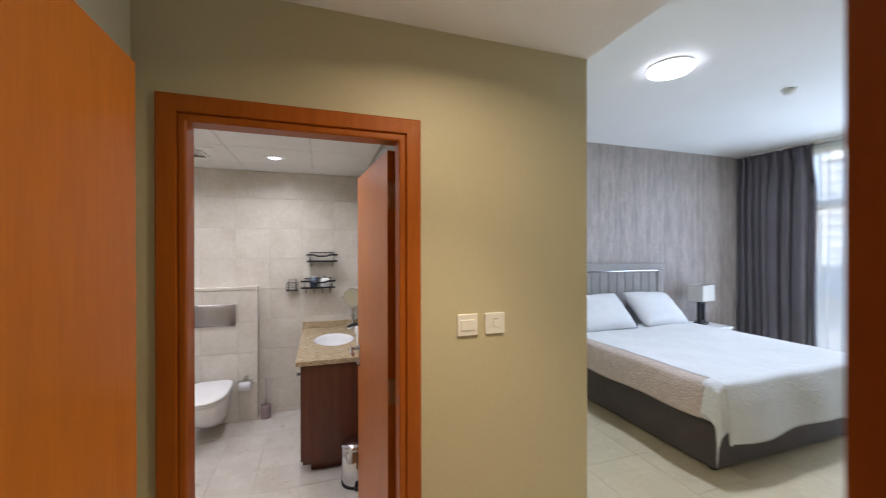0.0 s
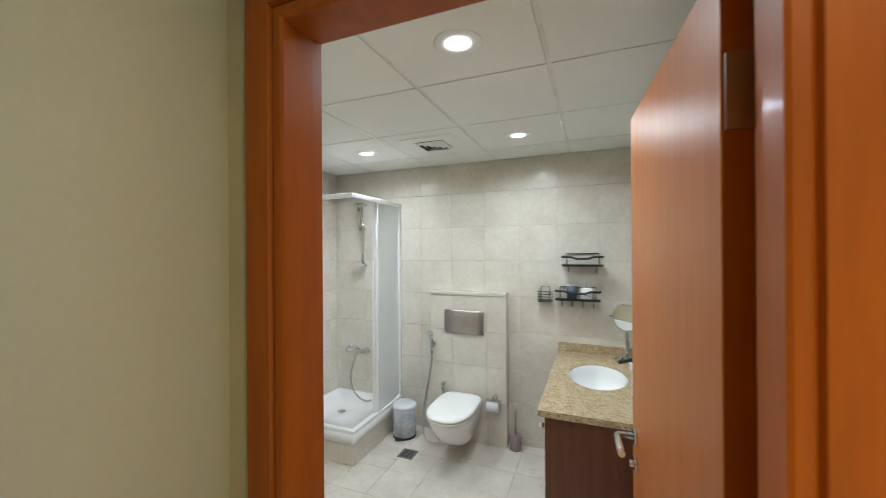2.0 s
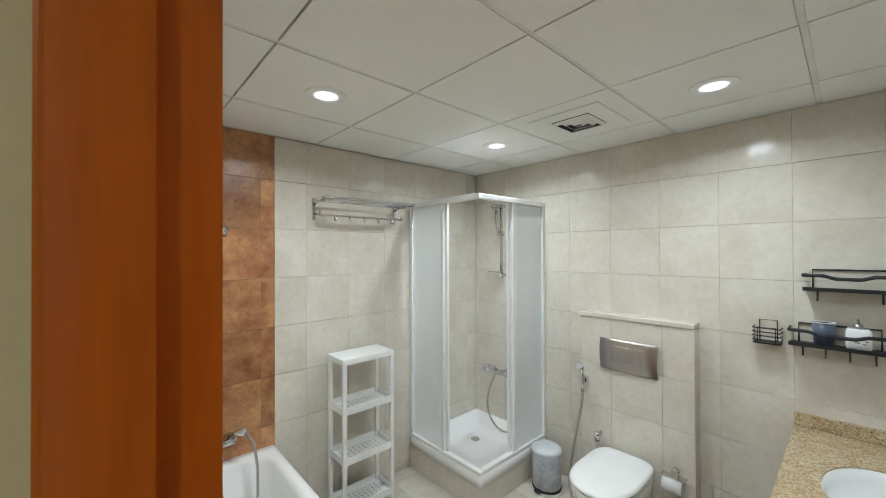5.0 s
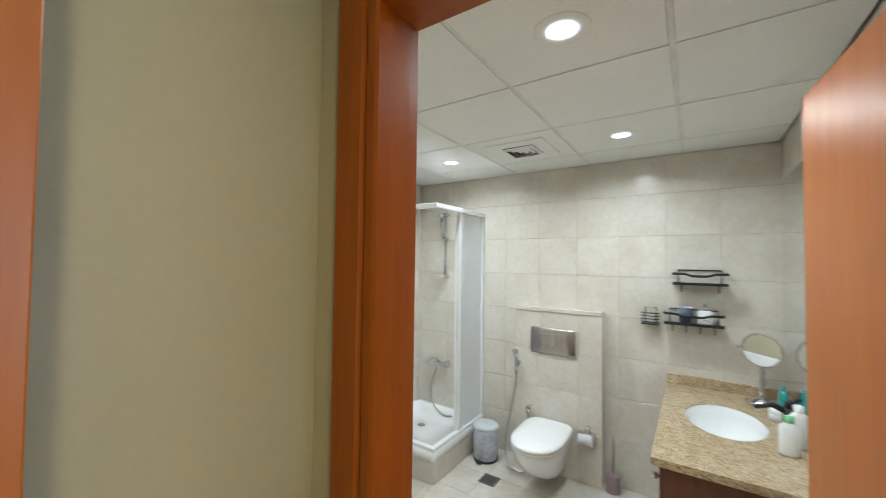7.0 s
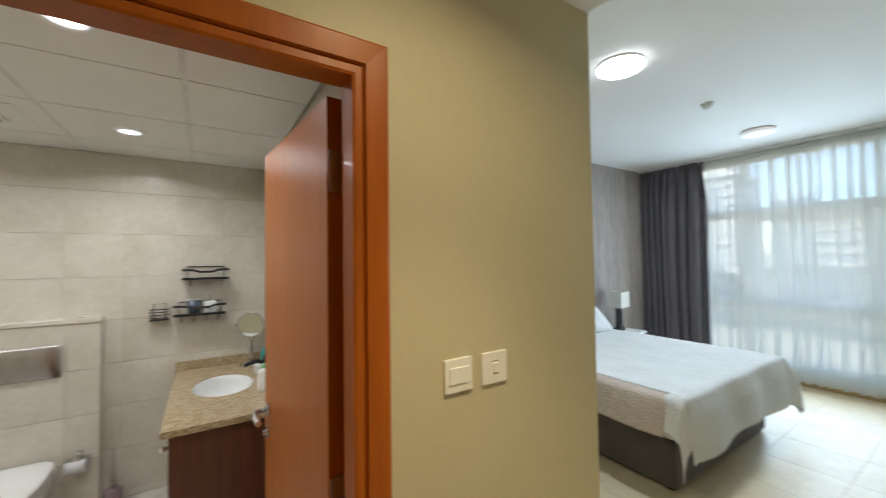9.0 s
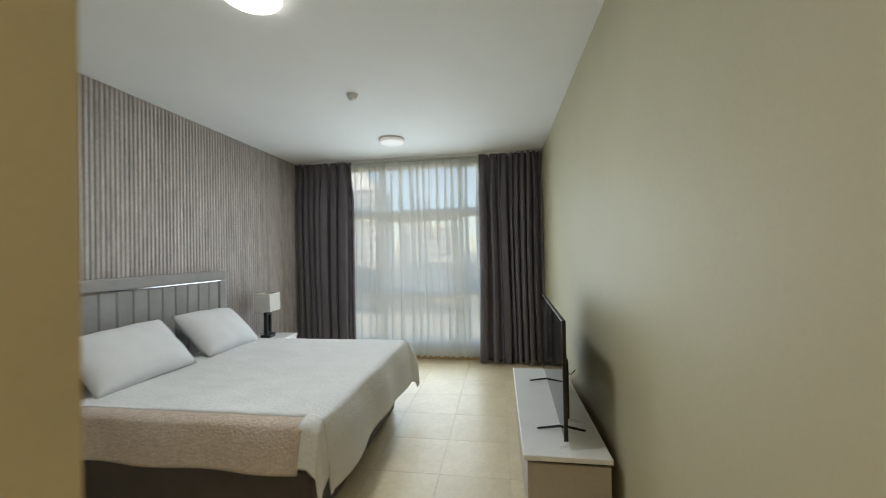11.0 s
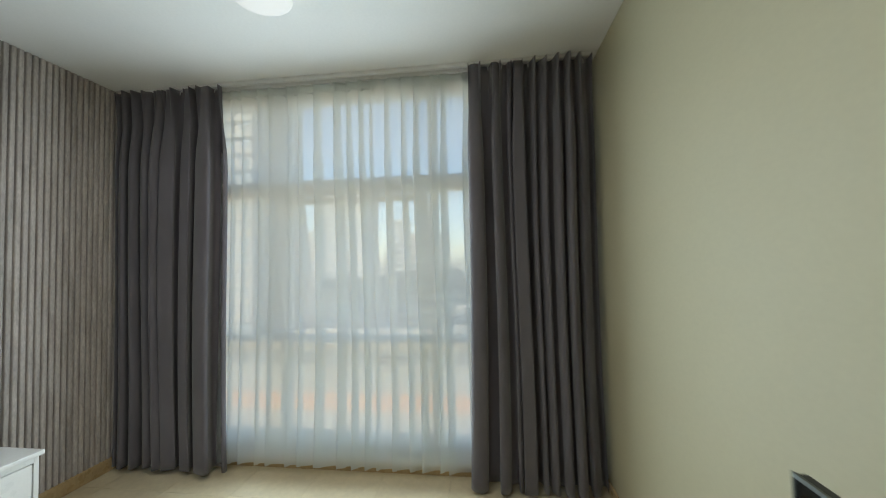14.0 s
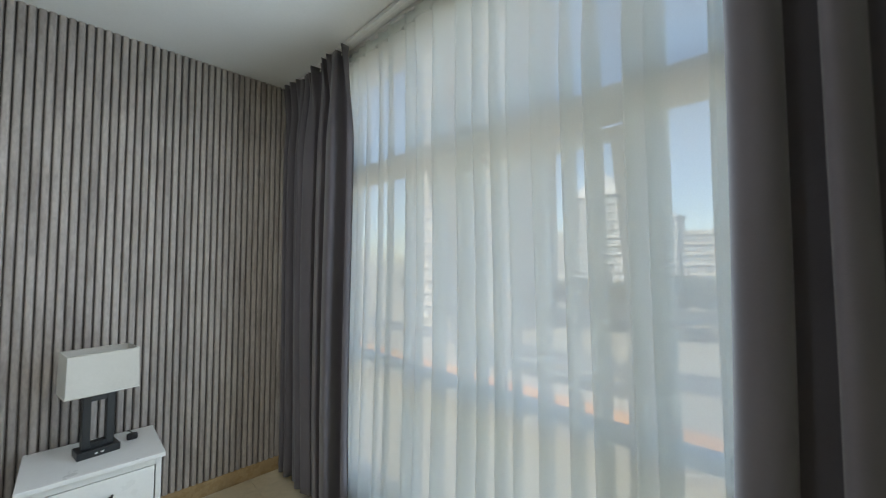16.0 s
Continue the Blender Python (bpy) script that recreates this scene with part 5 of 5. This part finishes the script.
def tower(x, y, w, d, h, storeys, bays, m, lab, roof=0.0):
    b = thing("apartment_building", (x, y, GZ), lab, "building", "far buildings")
    part("wall", bx(B(), 0, 0, 0, d, w, h), m, b)
    sh_ = h / storeys
    first = None
    for i in range(storeys):
        part("floor_band", bx(B(), -0.5, -0.2, (i + 0.92) * sh_, 0, w + 0.2, (i + 1.14) * sh_), m, b)
        for j in range(bays):
            y0 = w * (j + 0.16) / bays
            if first is None:
                first = part("window", bx(B(), -0.12, 0, 0, 0.05, w * 0.68 / bays, sh_ * 0.55), M_PANE, b, at=pose(0, y0, i * sh_ + sh_ * 0.28))
            else:
                share("window", first, b, pose(0, y0, i * sh_ + sh_ * 0.28))
    if roof:
        bm = B()
        q = [bm.verts.new(p) for p in ((-1, -1, h), (d + 1, -1, h), (d + 1, w + 1, h), (-1, w + 1, h))]
        a = bm.verts.new((d / 2, w / 2, h + roof))
        for k in range(4):
            bm.faces.new((q[k], q[(k + 1) % 4], a))
        bm.faces.new(list(reversed(q)))
        part("roof", bm, m, b)
    else:
        part("parapet", bx(B(), -0.4, -0.4, h, d + 0.4, w + 0.4, h + 1.2), m, b)
    return b


tower(70, 46.4, 12.5, 20, 78, 24, 4, M_CREAM, "tall cream apartment tower with many storeys")
tower(70, 69.5, 6.5, 20, 84, 26, 2, M_CREAM, "slim tall cream apartment tower")
tower(160, 55, 23, 22, 42.5, 12, 1, M_FACADE, "pale office block with dark window bands and pyramid roof", 12)
tower(175, 40, 9, 14, 33, 10, 2, M_FACADE, "slim pale apartment block")
tower(150, 20, 12, 16, 24, 7, 3, M_CREAM, "low cream apartment block")
tower(190, 84, 16, 16, 30, 9, 3, M_CREAM, "distant cream apartment block")

rng = random.Random(12)


def tree_at(x, y, h, first=[]):
    """Trunk with limbs and a crown of many small leaf clumps."""
    if len(first) < 3:
        t = thing("tree", (x, y, GZ), "dark green broad-crowned tree beyond the road", "tree", "far trees")
        bm = tube(B(), [(0, 0, 0), (0.1, 0.05, 2.0), (0.0, 0.2, 4.5), (0.1, 0.1, 7.0)], [0.28, 0.22, 0.16, 0.08], 8)
        for k in range(6):
            a = k * 1.05 + rng.random()
            tube(bm, [(0.05, 0.1, 3.5 + 0.4 * k), (1.2 * math.cos(a), 1.2 * math.sin(a), 5.0 + 0.4 * k), (2.2 * math.cos(a), 2.2 * math.sin(a), 6.2 + 0.5 * k)], [0.1, 0.07, 0.03], 6)
        part("trunk", bm, M_TRUNK, t)
        vs, fs = [], []
        for k in range(900):
            a, e = rng.uniform(0, 6.283), rng.uniform(-0.6, 1.5)
            r = rng.uniform(0.45, 1.0) * (2.9 + 0.7 * math.sin(3 * a + len(first)))
            c = Vector((r * math.cos(a) * math.cos(e), r * math.sin(a) * math.cos(e), 7.4 + 3.2 * math.sin(e) * r / 3))
            u = Vector((rng.gauss(0, 1), rng.gauss(0, 1), rng.gauss(0, 1))).normalized() * 0.42
            v = Vector((rng.gauss(0, 1), rng.gauss(0, 1), rng.gauss(0, 1))).cross(u).normalized() * 0.3
            b0 = len(vs)
            vs += [c - u, c + v, c + u, c - v]
            fs.append((b0, b0 + 1, b0 + 2, b0 + 3))
        me = bpy.data.meshes.new("crown")
        me.from_pydata(vs, [], fs)
        me.materials.append(M_LEAF)
        o = new("crown", me)
        o.parent = t
        first.append(t)
    else:
        t = copy_thing(first[rng.randrange(3)], pose(x, y, GZ, 0, 0, rng.uniform(0, 360)))
        t.scale = (rng.uniform(0.9, 1.3), rng.uniform(0.9, 1.3), h)


for i in range(46):
    tree_at(86 + rng.uniform(-5, 9), -5 + i * 2.3 + rng.uniform(-1, 1), rng.uniform(0.85, 1.12))

# ---------------------------------------------------------------- pieces: slats and tiles
bm = B()
prof = [(-0.0166, 0.018), (-0.0140, 0.0045), (-0.0115, 0.0012), (-0.0080, 0.0), (0.0080, 0.0), (0.0115, 0.0012), (0.0140, 0.0045), (0.0166, 0.018)]
lo_ = [bm.verts.new((x, y, 0.10)) for x, y in prof]
hi_ = [bm.verts.new((x, y, HB)) for x, y in prof]
for j in range(len(prof) - 1):
    bm.faces.new((lo_[j], lo_[j + 1], hi_[j + 1], hi_[j]))
bm.faces.new(lo_)
slat_mesh = mesh_of("slat", bm, M_SLAT)
x = XC + 0.02
while x < XW - 0.02:
    s = new("slat", slat_mesh)
    s.parent = wall_slats
    s.matrix_basis = pose(x, YS, 0)
    x += 0.0396

CACHE = {}


def tile_piece(parent, axis, u0, u1, v0, v1, plane, material, gap=0.0010, depth=0.0085):
    """One tile on a wall or floor. axis: the way it faces."""
    side = gap if axis == "z" else gap * 0.25
    u0, u1, v0, v1 = u0 + side, u1 - side, v0 + gap, v1 - gap
    if u1 - u0 < 0.015 or v1 - v0 < 0.015:
        return
    key = (axis, round(u1 - u0, 3), round(v1 - v0, 3), material.name)
    if key not in CACHE:
        a, b, c = (u1 - u0) / 2, (v1 - v0) / 2, 0.0008
        vs = [(sx * a, sy * b, -depth) for sx, sy in ((-1, -1), (1, -1), (1, 1), (-1, 1))]
        vs += [(sx * a, sy * b, -c) for sx, sy in ((-1, -1), (1, -1), (1, 1), (-1, 1))]
        vs += [(sx * (a - c), sy * (b - c), 0) for sx, sy in ((-1, -1), (1, -1), (1, 1), (-1, 1))]
        conv = {"z": lambda p: p, "-y": lambda p: (p[0], -p[2], p[1]), "x": lambda p: (p[2], p[0], p[1]), "-x": lambda p: (-p[2], p[0], p[1])}[axis]
        fs = [(8, 9, 10, 11)] + [(i + k, (i + 1) % 4 + k, (i + 1) % 4 + k + 4, i + k + 4) for k in (0, 4) for i in range(4)]
        me = bpy.data.meshes.new("tile")
        bm = B()
        q = [bm.verts.new(conv(p)) for p in vs]
        for f in fs:
            bm.faces.new([q[i] for i in f])
        CACHE[key] = mesh_of("tile", bm, material)
    o = new("tile", CACHE[key])
    o.parent = parent
    u, v = (u0 + u1) / 2, (v0 + v1) / 2
    o.matrix_basis = {"z": pose(u, v, plane), "-y": pose(u, plane, v), "x": pose(plane, u, v), "-x": pose(plane, u, v)}[axis]


def cuts(lo, hi, origin, pitch):
    k = math.ceil((lo - origin) / pitch)
    out = [lo]
    while origin + k * pitch < hi - 1e-6:
        if origin + k * pitch > lo + 1e-6:
            out.append(origin + k * pitch)
        k += 1
    return out + [hi]


def pairs(a):
    return list(zip(a, a[1:]))


wb, ws, wsh, fl = (bpy.data.objects[n] for n in ("wall_bathroom_back", "wall_bathroom_side", "wall_shaft", "floor"))
ZC = cuts(0.0, HT, 0.05, 0.3)
for u0, u1 in pairs(cuts(XL, XR, -1.379, 0.3065)):
    for v0, v1 in pairs(ZC):
        tile_piece(wb, "-y", u0, u1, v0, v1, YB, M_TILE)
for u0, u1 in pairs([1.77, 2.068, 2.366, 2.446, 2.643, 2.943, 3.243, 3.543, 3.843, 4.143, YB]):
    for v0, v1 in pairs(ZC):
        tile_piece(ws, "x", u0, u1, v0, v1, XL, M_RUST if u1 < 2.45 else M_TILE)
for u0, u1 in pairs(cuts(1.77, YB, YB, 0.3)):
    for v0, v1 in pairs(ZC):
        tile_piece(wsh, "-x", u0, u1, v0, v1, XR, M_TILE)
for u0, u1 in pairs(cuts(XL, XR, -1.33, 0.3)):
    for v0, v1 in pairs(cuts(1.705, YB, 3.245, 0.3)):
        tile_piece(fl, "z", u0, u1, v0, v1, 0.0, M_BFLOOR, depth=0.006)
for u0, u1 in pairs(cuts(XC, XW, 5.91, 0.5)):
    for v0, v1 in pairs(cuts(YT, YS + 0.02, 2.0, 0.505)):
        tile_piece(fl, "z", u0, u1, v0, v1, 0.0, M_FLOOR, 0.0009, depth=0.006)
for u0, u1 in pairs(cuts(-0.57, XC, 5.91, 0.5)):
    for v0, v1 in pairs(cuts(-1.4, 1.705, 2.0, 0.505)):
        tile_piece(fl, "z", u0, u1, v0, v1, 0.0, M_FLOOR, 0.0009, depth=0.006)
